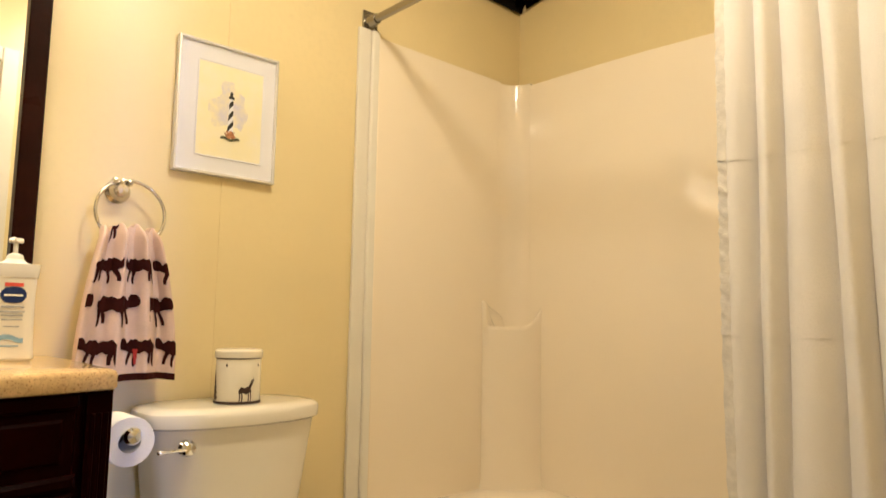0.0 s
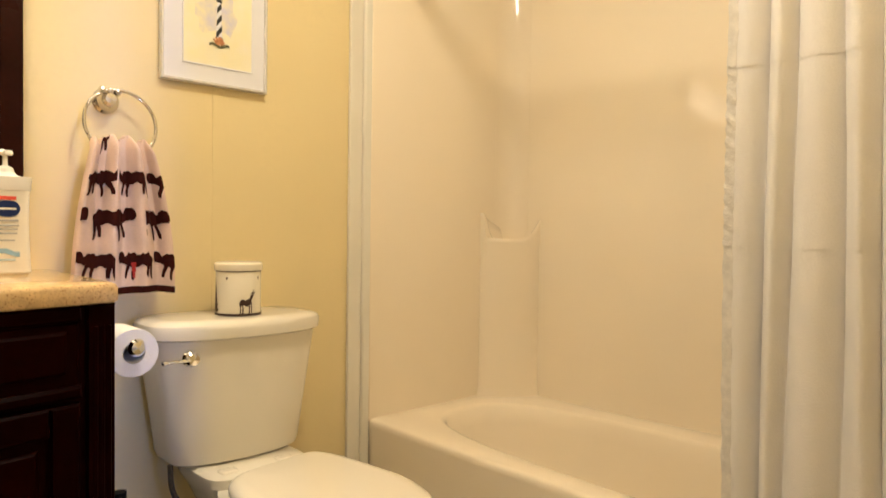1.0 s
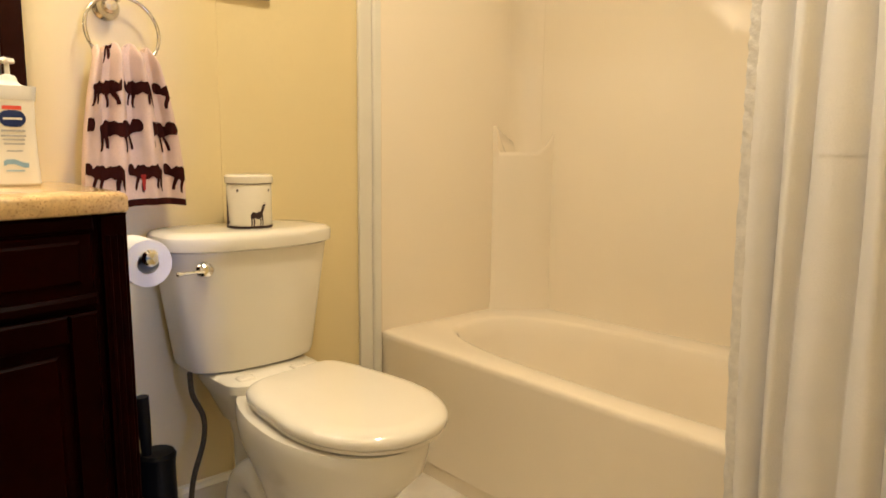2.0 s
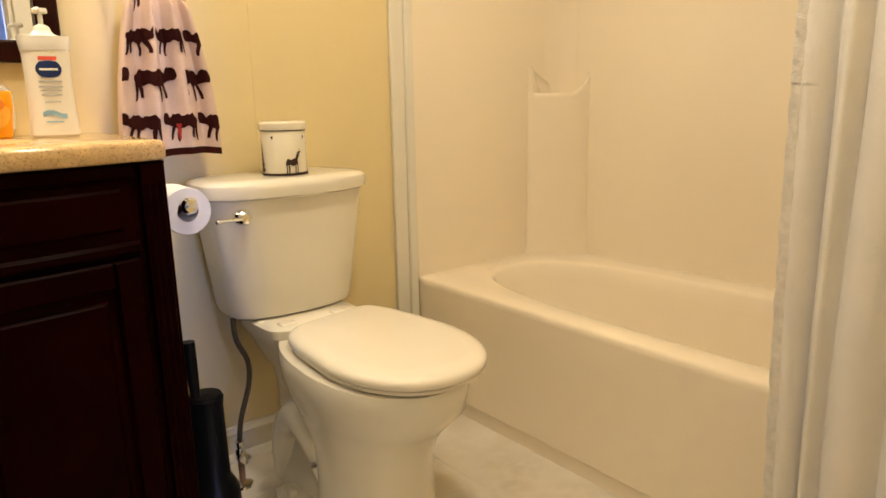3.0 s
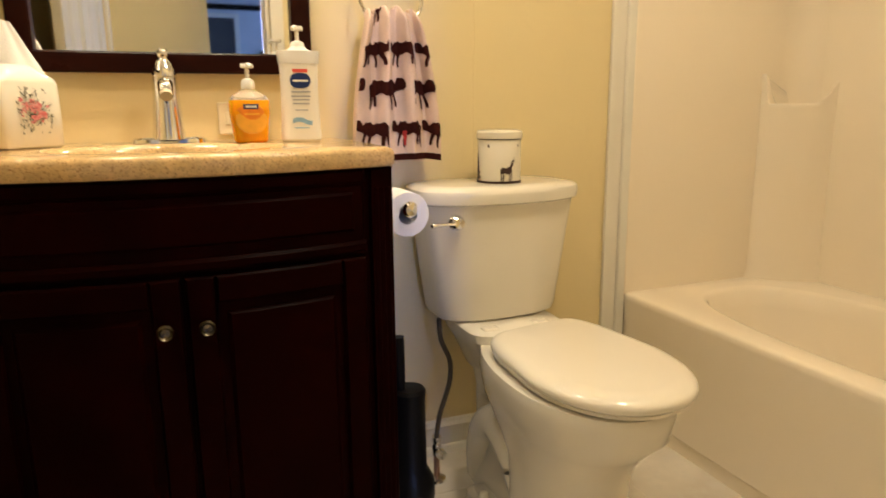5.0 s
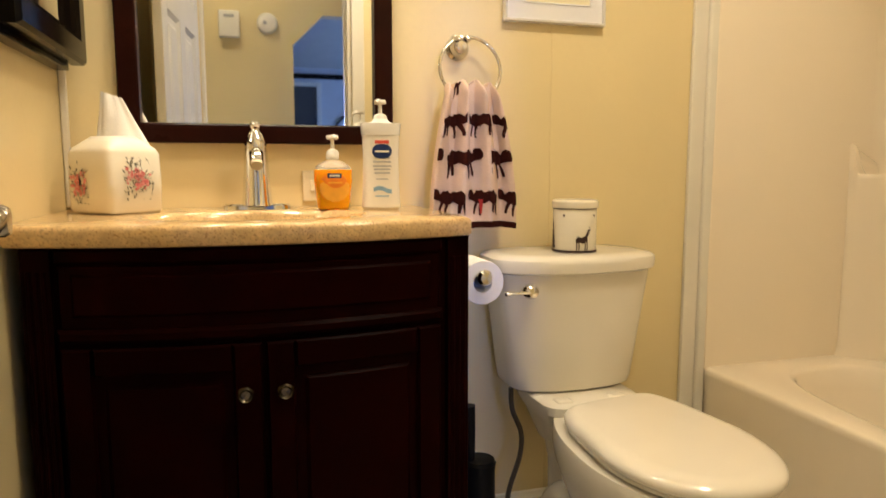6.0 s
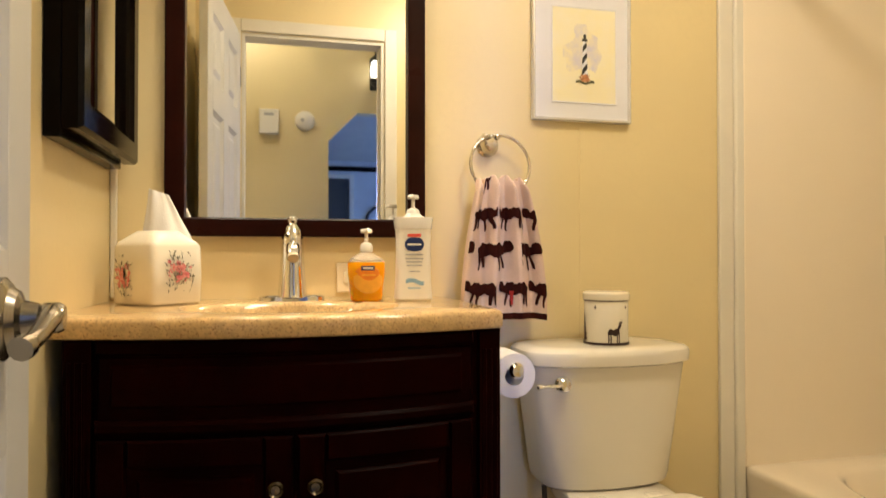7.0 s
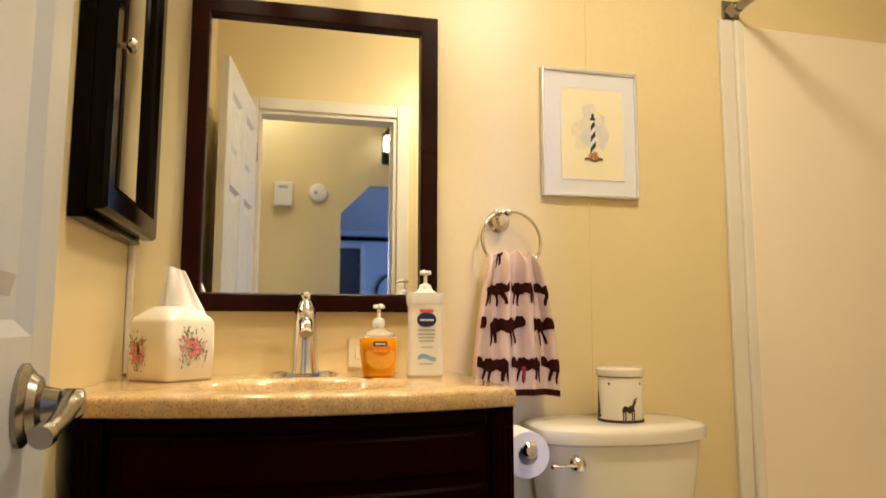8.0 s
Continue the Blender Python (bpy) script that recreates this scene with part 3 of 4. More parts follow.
part("rear_foot", loft([rounded(0, -0.25, 0.090, 0.130, 0.0, 4), rounded(0, -0.25, 0.086, 0.128, 0.03, 4), rounded(0, -0.25, 0.068, 0.125, 0.08, 4), rounded(0, -0.24, 0.070, 0.12, 0.26, 4), rounded(0, -0.22, 0.085, 0.12, 0.36, 4)]), PORCELAIN, toilet)
part("tank_shelf", loft([rounded(0.008, -0.155, 0.080, 0.09, 0.30, 4), rounded(0.008, -0.160, 0.115, 0.11, 0.375, 4), rounded(0.008, -0.160, 0.130, 0.122, 0.404, 5), rounded(0.008, -0.160, 0.130, 0.122, 0.424, 5), rounded(0.008, -0.16, 0.12, 0.11, 0.431, 5)]), PORCELAIN, toilet)
for s in (-1, 1):
    trap = spline([(s * 0.060, -0.40, 0.08), (s * 0.066, -0.36, 0.16), (s * 0.068, -0.29, 0.205), (s * 0.066, -0.22, 0.17), (s * 0.064, -0.18, 0.09), (s * 0.064, -0.17, 0.01)], 7)
    part("trapway", tube(trap, [0.030 + 0.012 * math.sin(math.pi * i / (len(trap) - 1)) for i in range(len(trap))], 16), PORCELAIN, toilet)
    part("foot_flange", loft([rounded(s * 0.105, -0.30, 0.032, 0.075, 0.0, 3, 24), rounded(s * 0.105, -0.30, 0.030, 0.072, 0.018, 3, 24), rounded(s * 0.100, -0.30, 0.022, 0.055, 0.028, 3, 24)]), PORCELAIN, toilet)
    part("bolt_cap", lathe([(0.013, 0.020), (0.013, 0.034), (0.010, 0.042), (0, 0.045)], 16, "z", (s * 0.112, -0.30, 0)), PORCELAIN, toilet)
    part("hinge_cap", box(s * 0.070 - 0.022, s * 0.070 + 0.022, -0.262, -0.226, 0.404, 0.436, 0.008, 3), SEAT_PLASTIC, toilet)
SHW, SB, SF, T4 = 0.170, -0.290, -0.757, 0.20


def skewed(loop):
    """The loosely hung seat sits a little askew behind."""
    return [(x + 0.030 - 0.012 * max(0.0, (y + 0.52) / 0.24), y + 0.17 * x * max(0.0, (y + 0.58) / 0.29), z) for x, y, z in loop]


def lid_loop(inset, z, back=0.5):
    return skewed(egg(SHW - inset, SB - inset * back, SF + inset, z, 9, n=96, taper=T4))


part("seat", loft([lid_loop(i, z) for i, z in ((0.016, 0.4050), (0.009, 0.408), (0.009, 0.414), (0.014, 0.4165))]), SEAT_PLASTIC, toilet)
lid_secs = [lid_loop(0.012, 0.4178), lid_loop(0.003, 0.4190), lid_loop(0.0, 0.4225)]
for i in range(10):
    t = math.pi / 2 * i / 9
    lid_secs.append(lid_loop(0.042 * (1 - math.cos(t)), 0.430 + 0.0195 * math.sin(t), 0.35))
lid_secs.append(skewed(egg(SHW - 0.11, SB - 0.10, SF + 0.14, 0.4515, 9, n=96, taper=T4)))
part("lid", loft(lid_secs), SEAT_PLASTIC, toilet, angle=60)

sup = thing("supply_valve", "chrome shut-off valve with braided hose to the tank", "water valve", (0.972, -0.140, 0))
part("escutcheon", lathe([(0, 0.0), (0.026, 0.0), (0.024, 0.006), (0.010, 0.012), (0, 0.013)], 24), CHROME, sup)
part("riser_pipe", tube([(0, 0, 0.005), (0, 0, 0.075)], 0.008, 12), COPPER, sup)
part("valve_body", lathe([(0.0, 0.07), (0.011, 0.07), (0.013, 0.08), (0.013, 0.098), (0.010, 0.104), (0.012, 0.108), (0.012, 0.122), (0.0, 0.124)], 16), CHROME, sup)
part("valve_knob", lathe([(0, 0), (0.006, 0), (0.007, -0.016), (0.014, -0.018), (0.013, -0.028), (0, -0.029)], 16, "y", (0, -0.010, 0.088)), CHROME, sup)
part("braided_hose", tube(spline([(0, 0, 0.12), (0.010, 0.0, 0.18), (0.038, 0.004, 0.26), (0.041, 0.006, 0.32), (0.018, 0.008, 0.38), (0.014, 0.010, 0.436)], 8), 0.0065, 10), BRAID, sup)

brush = thing("toilet_brush", "black toilet brush standing in its round holder", "toilet brush", (0.884, -0.19, 0))
part("holder", lathe([(0.0, 0.0), (0.058, 0.0), (0.060, 0.012), (0.058, 0.05), (0.047, 0.072), (0.040, 0.085), (0.037, 0.262), (0.040, 0.283), (0.035, 0.291), (0.0, 0.292)], 28), BLACK_PLASTIC, brush)
part("handle", tube([(-0.022, 0, 0.28), (-0.025, 0, 0.37), (-0.026, 0, 0.424)], [0.011, 0.014, 0.014], 12), BLACK_PLASTIC, brush)

# ---- vanity ----
VW, VC = 0.776, 0.388
CT, CB = 0.884, 0.849


def bow(x):
    return 0.066 * (1 - ((x - VC) / VC) ** 2)


def front(x, d=0.0):
    """The bowed front of the vanity cabinet, d proud of it."""
    return -(0.418 + bow(x) + d)


def bowed(x0, x1, z0, z1, d0, d1, bev=0.004, n=16):
    """A curved panel from depth d0 to d1 in front of the cabinet's bowed face."""
    bm = bmesh.new()
    rings = []
    for i in range(n + 1):
        x = x0 + (x1 - x0) * i / n
        xi = min(max(x, x0 + bev), x1 - bev)
        rings.append([bm.verts.new(p) for p in ((x, front(x, d0), z0), (x, front(x, d1 - bev), z0), (xi, front(xi, d1), z0 + bev), (xi, front(xi, d1), z1 - bev), (x, front(x, d1 - bev), z1), (x, front(x, d0), z1))])
    skin(bm, rings)
    return bm


van = thing("vanity_cabinet", "espresso wood bow-front vanity cabinet with two doors", "vanity", (0, 0, 0))
n = 20
lo = [(0.022, -0.004, 0.09)] + [(0.022 + 0.754 * i / n, front(0.022 + 0.754 * i / n), 0.09) for i in range(n + 1)] + [(0.776, -0.004, 0.09)]
part("carcass", loft([lo, [(x, y, CB - 0.002) for x, y, z in lo]]), DARK_WOOD, van)
kick = [(x, min(-0.004, y + 0.05), 0.0) for x, y, z in lo]
part("toe_kick", loft([kick, [(x, y, 0.09) for x, y, z in kick]]), DARK_WOOD, van)
part("top_rail", bowed(0.075, 0.719, 0.822, 0.846, 0.0, 0.010), DARK_WOOD, van)
fd = part("false_drawer", bowed(0.079, 0.716, 0.700, 0.820, 0.0, 0.006), DARK_WOOD, van)
part("drawer_field", bowed(0.100, 0.695, 0.735, 0.806, 0.006, 0.011, 0.005), DARK_WOOD, fd)
part("drawer_lip", bowed(0.076, 0.719, 0.694, 0.716, 0.004, 0.017, 0.006), DARK_WOOD, fd)
for x0, x1, kx in ((0.080, 0.391, 0.362), (0.397, 0.715, 0.426)):
    dr = part("cabinet_door", bowed(x0, x1, 0.105, 0.686, 0.0, 0.007), DARK_WOOD, van)
    w = 0.048
    part("door_stile", bowed(x0, x0 + w, 0.105, 0.686, 0.007, 0.018, 0.004, 6), DARK_WOOD, dr)
    part("door_stile", bowed(x1 - w, x1, 0.105, 0.686, 0.007, 0.018, 0.004, 6), DARK_WOOD, dr)
    part("door_rail", bowed(x0 + w, x1 - w, 0.640, 0.686, 0.007, 0.018, 0.004), DARK_WOOD, dr)
    part("door_rail", bowed(x0 + w, x1 - w, 0.105, 0.155, 0.007, 0.018, 0.004), DARK_WOOD, dr)
    part("raised_panel", bowed(x0 + w + 0.012, x1 - w - 0.012, 0.170, 0.626, 0.004, 0.014, 0.010), DARK_WOOD, dr)
    ky = front(kx, 0.018)
    part("knob", lathe([(0, 0.0), (0.008, 0.0), (0.006, -0.010), (0.0125, -0.015), (0.014, -0.021), (0.011, -0.026), (0.007, -0.021), (0, -0.020)], 24, "y", (kx, ky, 0.605)), AGED, dr, "round antique nickel knob")
for x0 in (0.024, 0.728):
    pl = part("pilaster", bowed(x0, x0 + 0.050, 0.0, 0.846, -0.01, 0.010, 0.003, 6), DARK_WOOD, van)
    for k in range(3):
        xc = x0 + 0.013 + 0.012 * k
        part("reed", tube([(xc, front(xc, 0.009), 0.13), (xc, front(xc, 0.009), 0.81)], 0.0045, 8), DARK_WOOD, pl)

# countertop with its integral oval bowl
SX, SY, SA, SBB = VC + 0.005, -0.285, 0.205, 0.145
NA = 96


def counter_edge(a, grow=0.0):
    """Where the ray at angle a from the bowl's centre leaves the counter's outline."""
    dx, dy = math.cos(a), math.sin(a)
    best = 9.0
    if dx > 1e-6:
        best = min(best, (VW + grow - SX) / dx)
    if dx < -1e-6:
        best = min(best, (0.002 - SX) / dx)
    if dy > 1e-6:
        best = min(best, (-0.002 - SY) / dy)
    lo, hi = 0.0, 2.0
    for _ in range(40):
        mid_ = (lo + hi) / 2
        x = SX + dx * mid_
        y = SY + dy * mid_
        if y > -(0.442 + bow(min(max(x, 0), VW)) + grow):
            lo = mid_
        else:
            hi = mid_
    best = min(best, lo)
    return SX + dx * best, SY + dy * best


ctop = thing("countertop", "speckled beige stone countertop with integral oval sink", "countertop", (0, 0, 0))
angs = [2 * math.pi * i / NA for i in range(NA)]
corner_angs = [math.atan2(-0.002 - SY, VW - SX), math.atan2(-0.002 - SY, 0.002 - SX), math.atan2(-0.442 - SY, VW - SX) % (2 * math.pi), math.atan2(-0.442 - SY, 0.002 - SX) % (2 * math.pi)]
for c in corner_angs:
    k = min(range(NA), key=lambda i: abs(angs[i] - c % (2 * math.pi)))
    angs[k] = c % (2 * math.pi)


def ring_out(z, grow):
    return [(*counter_edge(a, grow), z) for a in angs]


def ring_in(s, z):
    return [(SX + SA * s * math.cos(a), SY + SBB * s * math.sin(a), z) for a in angs]


secs = [ring_in(1.12, CB), ring_out(CB, -0.004), ring_out(CB + 0.004, 0.0), ring_out(CT - 0.009, 0.0), ring_out(CT - 0.003, -0.003), ring_out(CT, -0.010),
        ring_in(1.12, CT + 0.0005), ring_in(1.06, CT + 0.001), ring_in(1.0, CT - 0.002), ring_in(0.96, CT - 0.012), ring_in(0.86, CT - 0.06), ring_in(0.66, CT - 0.10), ring_in(0.35, CT - 0.125), ring_in(0.1, CT - 0.13)]
bm = bmesh.new()
rings = [[bm.verts.new(p) for p in s] for s in secs]
skin(bm, rings, True, False)
bm.faces.new(rings[-1])
part("slab", bm, GRANITE, ctop, angle=60)
part("sink_drain", lathe([(0.0, 0.0), (0.022, 0.0), (0.020, 0.004), (0.0, 0.003)], 20, "z", (SX, SY, CT - 0.130)), CHROME, ctop)

# faucet
fau = thing("faucet", "polished chrome single-lever faucet on a base plate", "faucet", (0.397, -0.085, CT))
part("base_plate", loft([rounded(0, 0, 0.074, 0.026, 0.0005, 2.6), rounded(0, 0, 0.073, 0.025, 0.008, 2.6), rounded(0, 0, 0.066, 0.020, 0.012, 2.6)]), CHROME, fau)
part("body", lathe([(0, 0.008), (0.0345, 0.008), (0.0330, 0.014), (0.0315, 0.024), (0.0292, 0.050), (0.0258, 0.100), (0.0242, 0.134), (0, 0.134)], 32, "z", (0, -0.004, 0)), CHROME, fau, angle=50)
part("lever_handle", lathe([(0, 0.1352), (0.0236, 0.1352), (0.0240, 0.139), (0.0215, 0.149), (0.0142, 0.164), (0.0090, 0.172), (0.0088, 0.175), (0.0115, 0.178), (0.0120, 0.184), (0.0085, 0.190), (0, 0.191)], 32, "z", (0, -0.004, 0)), CHROME, fau, angle=50)
reach = spline([(0, -0.008, 0.112), (0, -0.030, 0.118), (0, -0.058, 0.112), (0, -0.080, 0.098)], 7)
sp = part("spout", tube(reach, [0.0172 - 0.0032 * i / (len(reach) - 1) for i in range(len(reach))], 24), CHROME, fau, angle=60)
part("aerator", tube([(0, -0.0795, 0.0985), (0, -0.0840, 0.0948)], 0.0122, 20), PLATE, sp, "pale aerator insert")

# ---- mirror over the vanity ----
MX0, MX1, MZ0, MZ1, MW = 0.116, 0.717, 1.030, 1.788, 0.043
mir = thing("wall_mirror", "large wall mirror in a dark cherry wood frame", "mirror", (0, 0, 0))


def frame_bar(corners, prof):
    """Mitred bar: a profile of (inward, out) swept between two mitred corners of a rectangle."""
    (xa, za, ia, ja), (xb, zb, ib, jb2) = corners
    return loft([[(xa + ia * s, -o, za + ja * s) for s, o in prof], [(xb + ib * s, -o, zb + jb2 * s) for s, o in prof]])


def rect_frame(parent, name, x0, x1, z0, z1, prof, mat):
    c = [(x0, z0, 1, 1), (x1, z0, -1, 1), (x1, z1, -1, -1), (x0, z1, 1, -1)]
    for i in range(4):
        part(name, frame_bar((c[i], c[(i + 1) % 4]), prof), mat, parent, angle=20)


rect_frame(mir, "frame_bar", MX0, MX1, MZ0, MZ1, [(0.0, 0.002), (0.0, 0.026), (0.003, 0.029), (0.039, 0.029), (MW, 0.026), (MW, 0.002)], CHERRY)
part("mirror_glass", box(MX0 + MW - 0.006, MX1 - MW + 0.006, -0.009, -0.003, MZ0 + MW - 0.006, MZ1 - MW + 0.006), MIRROR, mir, "clear mirror glass", smooth=False)

# ---- mirrored medicine cabinet on the side wall ----
cab = thing("medicine_cabinet", "black-brown medicine cabinet with a mirrored door", "medicine cabinet", (0, 0, 0))
QY0, QY1, QZ0, QZ1 = -0.475, -0.038, 1.174, 1.86
part("cabinet_body", box(0.001, 0.030, QY0 + 0.012, QY1 - 0.006, QZ0, QZ1, 0.003), BLACK_WOOD, cab)
cd = part("cabinet_door", box(0.031, 0.040, QY0 + 0.004, QY1 - 0.004, QZ0 + 0.016, QZ1, 0.002), BLACK_WOOD, cab)
c = [(QY0, QZ0 + 0.012, 1, 1), (QY1, QZ0 + 0.012, -1, 1), (QY1, QZ1 + 0.004, -1, -1), (QY0, QZ1 + 0.004, 1, -1)]
prof = [(0.0, 0.034), (0.0, 0.056), (0.006, 0.064), (0.042, 0.064), (0.048, 0.060), (0.055, 0.056), (0.058, 0.050), (0.058, 0.034)]
for i in range(4):
    (ya, za, ia, ja), (yb, zb, ib, jb2) = c[i], c[(i + 1) % 4]
    part("door_rail", loft([[(o, ya + ia * s, za + ja * s) for s, o in prof], [(o, yb + ib * s, zb + jb2 * s) for s, o in prof]]), BLACK_WOOD, cd, angle=20)
part("door_mirror", box(0.0405, 0.0440, QY0 + 0.056, QY1 - 0.056, QZ0 + 0.066, QZ1 - 0.05), MIRROR, cd, "clear mirror glass", smooth=False)
part("knob", lathe([(0, 0.055), (0.006, 0.055), (0.005, 0.068), (0.012, 0.072), (0.014, 0.078), (0.010, 0.085), (0, 0.086)], 20, "x", (0.006, QY0 + 0.030, 1.478)), NICKEL, cd, "small satin nickel knob")

# ---- vanity light and ceiling light ----
vl = thing("vanity_light", "three-shade vanity light bar over the mirror", "wall light", (0.41, 0, 0))
part("back_plate", box(-0.30, 0.30, -0.022, -0.001, 2.025, 2.100, 0.006), NICKEL, vl)
for bx in (-0.19, 0, 0.19):
    ar = part("arm", tube(spline([(bx, -0.02, 2.060), (bx, -0.12, 2.080), (bx, -0.222, 2.065), (bx, -0.24, 2.035)], 6), 0.008, 10), NICKEL, vl)
    part("socket", lathe([(0, 2.040), (0.020, 2.040), (0.024, 2.015), (0.024, 1.995), (0, 1.995)], 20, "z", (bx, -0.240, 0)), NICKEL, ar)
    part("shade", lathe([(0.026, 2.005), (0.036, 1.985), (0.046, 1.950), (0.054, 1.900), (0.062, 1.875), (0.059, 1.875), (0.051, 1.902), (0.043, 1.950), (0.033, 1.983), (0.024, 2.002)], 32, "z", (bx, -0.240, 0)), SHADE_GLASS, vl, "frosted glass bell shade")
cl = thing("ceiling_light", "round frosted ceiling light", "ceiling light", (1.11, -0.95, ceil_z(-0.95)))
part("base_ring", lathe([(0, 0.012), (0.10, 0.012), (0.10, -0.012), (0.085, -0.018), (0, -0.018)], 32), NICKEL, cl)
part("bulb_holder", lathe([(0, -0.018), (0.018, -0.018), (0.016, -0.060), (0, -0.060)], 20), PLASTIC_WHITE, cl)
# fixture added for the assumed hall lamp, never in view
hl = thing("ceiling_light", "assumed small round ceiling light in the hall, out of view", "ceiling light", (0.15, -2.15, ceil_z(-2.15)))
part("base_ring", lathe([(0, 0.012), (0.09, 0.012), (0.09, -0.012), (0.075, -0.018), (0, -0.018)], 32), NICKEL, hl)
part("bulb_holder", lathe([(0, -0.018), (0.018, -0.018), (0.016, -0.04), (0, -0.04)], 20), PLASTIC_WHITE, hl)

# ---- things on the countertop ----
def disc_spray(parent, name, face, count, spread, sizes, slim, mat, layer, rnd):
    """A cluster of small brush dabs on a flat face; face(a, b, lift) gives the place, slim the width to length."""
    bm = bmesh.new()
    for k in range(count):
        a, b = (max(-1.7, min(1.7, rnd.gauss(0, 1))) * w for w in spread)
        r = rnd.uniform(*sizes)
        turn = rnd.gauss(0, 0.5) + a / spread[0] * 0.35
        lift = layer + 0.00003 * k
        loop = []
        for t in [2 * math.pi * i / 10 for i in range(10)]:
            p, q = r * slim * math.cos(t), r * math.sin(t)
            loop.append(bm.verts.new(face(a + p * math.cos(turn) + q * math.sin(turn), b + q * math.cos(turn) - p * math.sin(turn), lift)))
        bm.faces.new(loop)
    return tagged(part(name, bm, mat, parent, smooth=False), kind="stuff")


rnd = random.Random(5)
tis = thing("tissue_box_cover", "cream ceramic tissue box cover printed with roses", "tissue box", (0.122, -0.134, CT + 0.001), 48.2)
H = 0.064
cover = part("cover", loft([rounded(0, 0, H - 0.004, H - 0.004, 0.0, 9, 64), rounded(0, 0, H, H, 0.004, 9, 64), rounded(0, 0, H + 0.001, H + 0.001, 0.06, 9, 64), rounded(0, 0, H, H, 0.118, 8, 64), rounded(0, 0, H - 0.004, H - 0.004, 0.128, 7, 64),
                            rounded(0, 0, H - 0.018, H - 0.018, 0.141, 5, 64), rounded(0, 0, 0.036, 0.036, 0.151, 3.5, 64), rounded(0, 0, 0.030, 0.024, 0.151, 2.4, 64), rounded(0, 0, 0.028, 0.022, 0.143, 2.4, 64)]), CERAMIC, tis, angle=60)
for face, sh in ((lambda a, b, l: (a - 0.002, -H - 0.0012 - l, 0.068 + b), 1.0), (lambda a, b, l: (-H - 0.0012 - l, 0.022 - a, 0.060 + b), 0.7)):
    disc_spray(cover, "leaf_print", face, int(110 * sh), (0.0200 * sh, 0.0235), (0.0020, 0.0054), 0.24, LEAF_PRINT, 0.0, rnd)
    disc_spray(cover, "rose_print", face, int(60 * sh), (0.0165 * sh, 0.0120), (0.0024, 0.0056), 0.72, ROSE, 0.0026, rnd)
    disc_spray(cover, "stem_print", face, int(24 * sh), (0.0180 * sh, 0.0190), (0.0014, 0.0036), 0.22, INK_BROWN, 0.0042, rnd)


def tissue_f(u, v):
    """A folded sheet pulled up through the slot: a broad leaning wedge with soft pleats and an uneven crest."""
    a = 2 * math.pi * u
    w = 0.050 - 0.031 * v
    d = 0.015 - 0.0125 * v
    k = (0.0022 * math.sin(3 * a + 2 * v) + 0.0012 * math.sin(7 * a - 3 * v)) * (1 - 0.4 * v)
    x, y = (w + k) * math.cos(a), (d + k) * math.sin(a)
    return Vector((x * 0.74 + y * 0.6 - 0.015 * v + 0.012, y - x * 0.62 + 0.010 * v - 0.012, 0.136 + 0.098 * v - v * 0.006 * math.cos(a)))


part("tissue", sheet(tissue_f, 64, 16), PAPER, tis, "crumpled white tissue", angle=70)


def bottle_loops(levels):
    return [rounded(0, 0, hx, hy, z, p, 48) for z, hx, hy, p in levels]


def pump(parent, z, mat, reach, s=1.0):
    pm = part("pump_collar", lathe([(0, z), (0.0135 * s, z), (0.014 * s, z + 0.004), (0.0135 * s, z + 0.014), (0.011 * s, z + 0.019), (0.005, z + 0.022), (0, z + 0.022)], 24), mat, parent)
    part("pump_stem", lathe([(0, z + 0.02), (0.0045, z + 0.02), (0.0042, z + 0.045), (0, z + 0.045)], 14), mat, pm)
    bm = loft([rounded(0, 0, 0.012, 0.0085, z + 0.042, 2.5, 24), rounded(0, 0, 0.0135, 0.010, z + 0.045, 2.5, 24), rounded(0, 0, 0.012, 0.009, z + 0.051, 2.5, 24)])
    part("pump_head", bm, mat, pm)
    part("pump_nozzle", tube(spline([(0, 0, z + 0.047), (reach[0] * 0.5, reach[1] * 0.5, z + 0.048), (reach[0], reach[1], z + 0.043)], 5), [0.0052 - 0.0018 * i / 10 for i in range(11)], 10), mat, pm)


def front_patch(hx, hy, p, lift):
    """A point on the front of a superellipse bottle: u runs across, z up."""
    def f(u, z):
        x = hx * u
        y = -hy * (1 - abs(u) ** p) ** (1 / p) - lift
        return Vector((x, y, z))
    return f


soap = thing("soap_dispenser", "clear pump bottle of orange liquid hand soap", "soap bottle", (0.555, -0.160, CT + 0.001), 4)
part("bottle", loft(bottle_loops([(0, 0.030, 0.018, 3), (0.004, 0.034, 0.021, 3), (0.035, 0.037, 0.022, 3), (0.06, 0.0405, 0.0235, 3), (0.084, 0.0405, 0.0235, 3), (0.086, 0.0395, 0.0228, 3)])), SOAP_ORANGE, soap)
part("bottle_shoulder", loft(bottle_loops([(0.0865, 0.0395, 0.0228, 3), (0.094, 0.035, 0.020, 2.6), (0.101, 0.024, 0.016, 2.2), (0.106, 0.014, 0.013, 2), (0.112, 0.0125, 0.0125, 2)])), PLASTIC_CLEAR, soap)
pump(soap, 0.108, PLASTIC_WHITE, (0.002, -0.030))
f = front_patch(0.0385, 0.0228, 3, 0.0009)
part("label_panel", stamp(f, lambda a, b: (a - 0.5) ** 2 * 3.6 + (b - 0.5) ** 2 * 3.8 < 0.96, -0.82, 0.82, 0.018, 0.078, 40, 30), LABEL_YELLOW, soap)
f = front_patch(0.0385, 0.0228, 3, 0.0016)
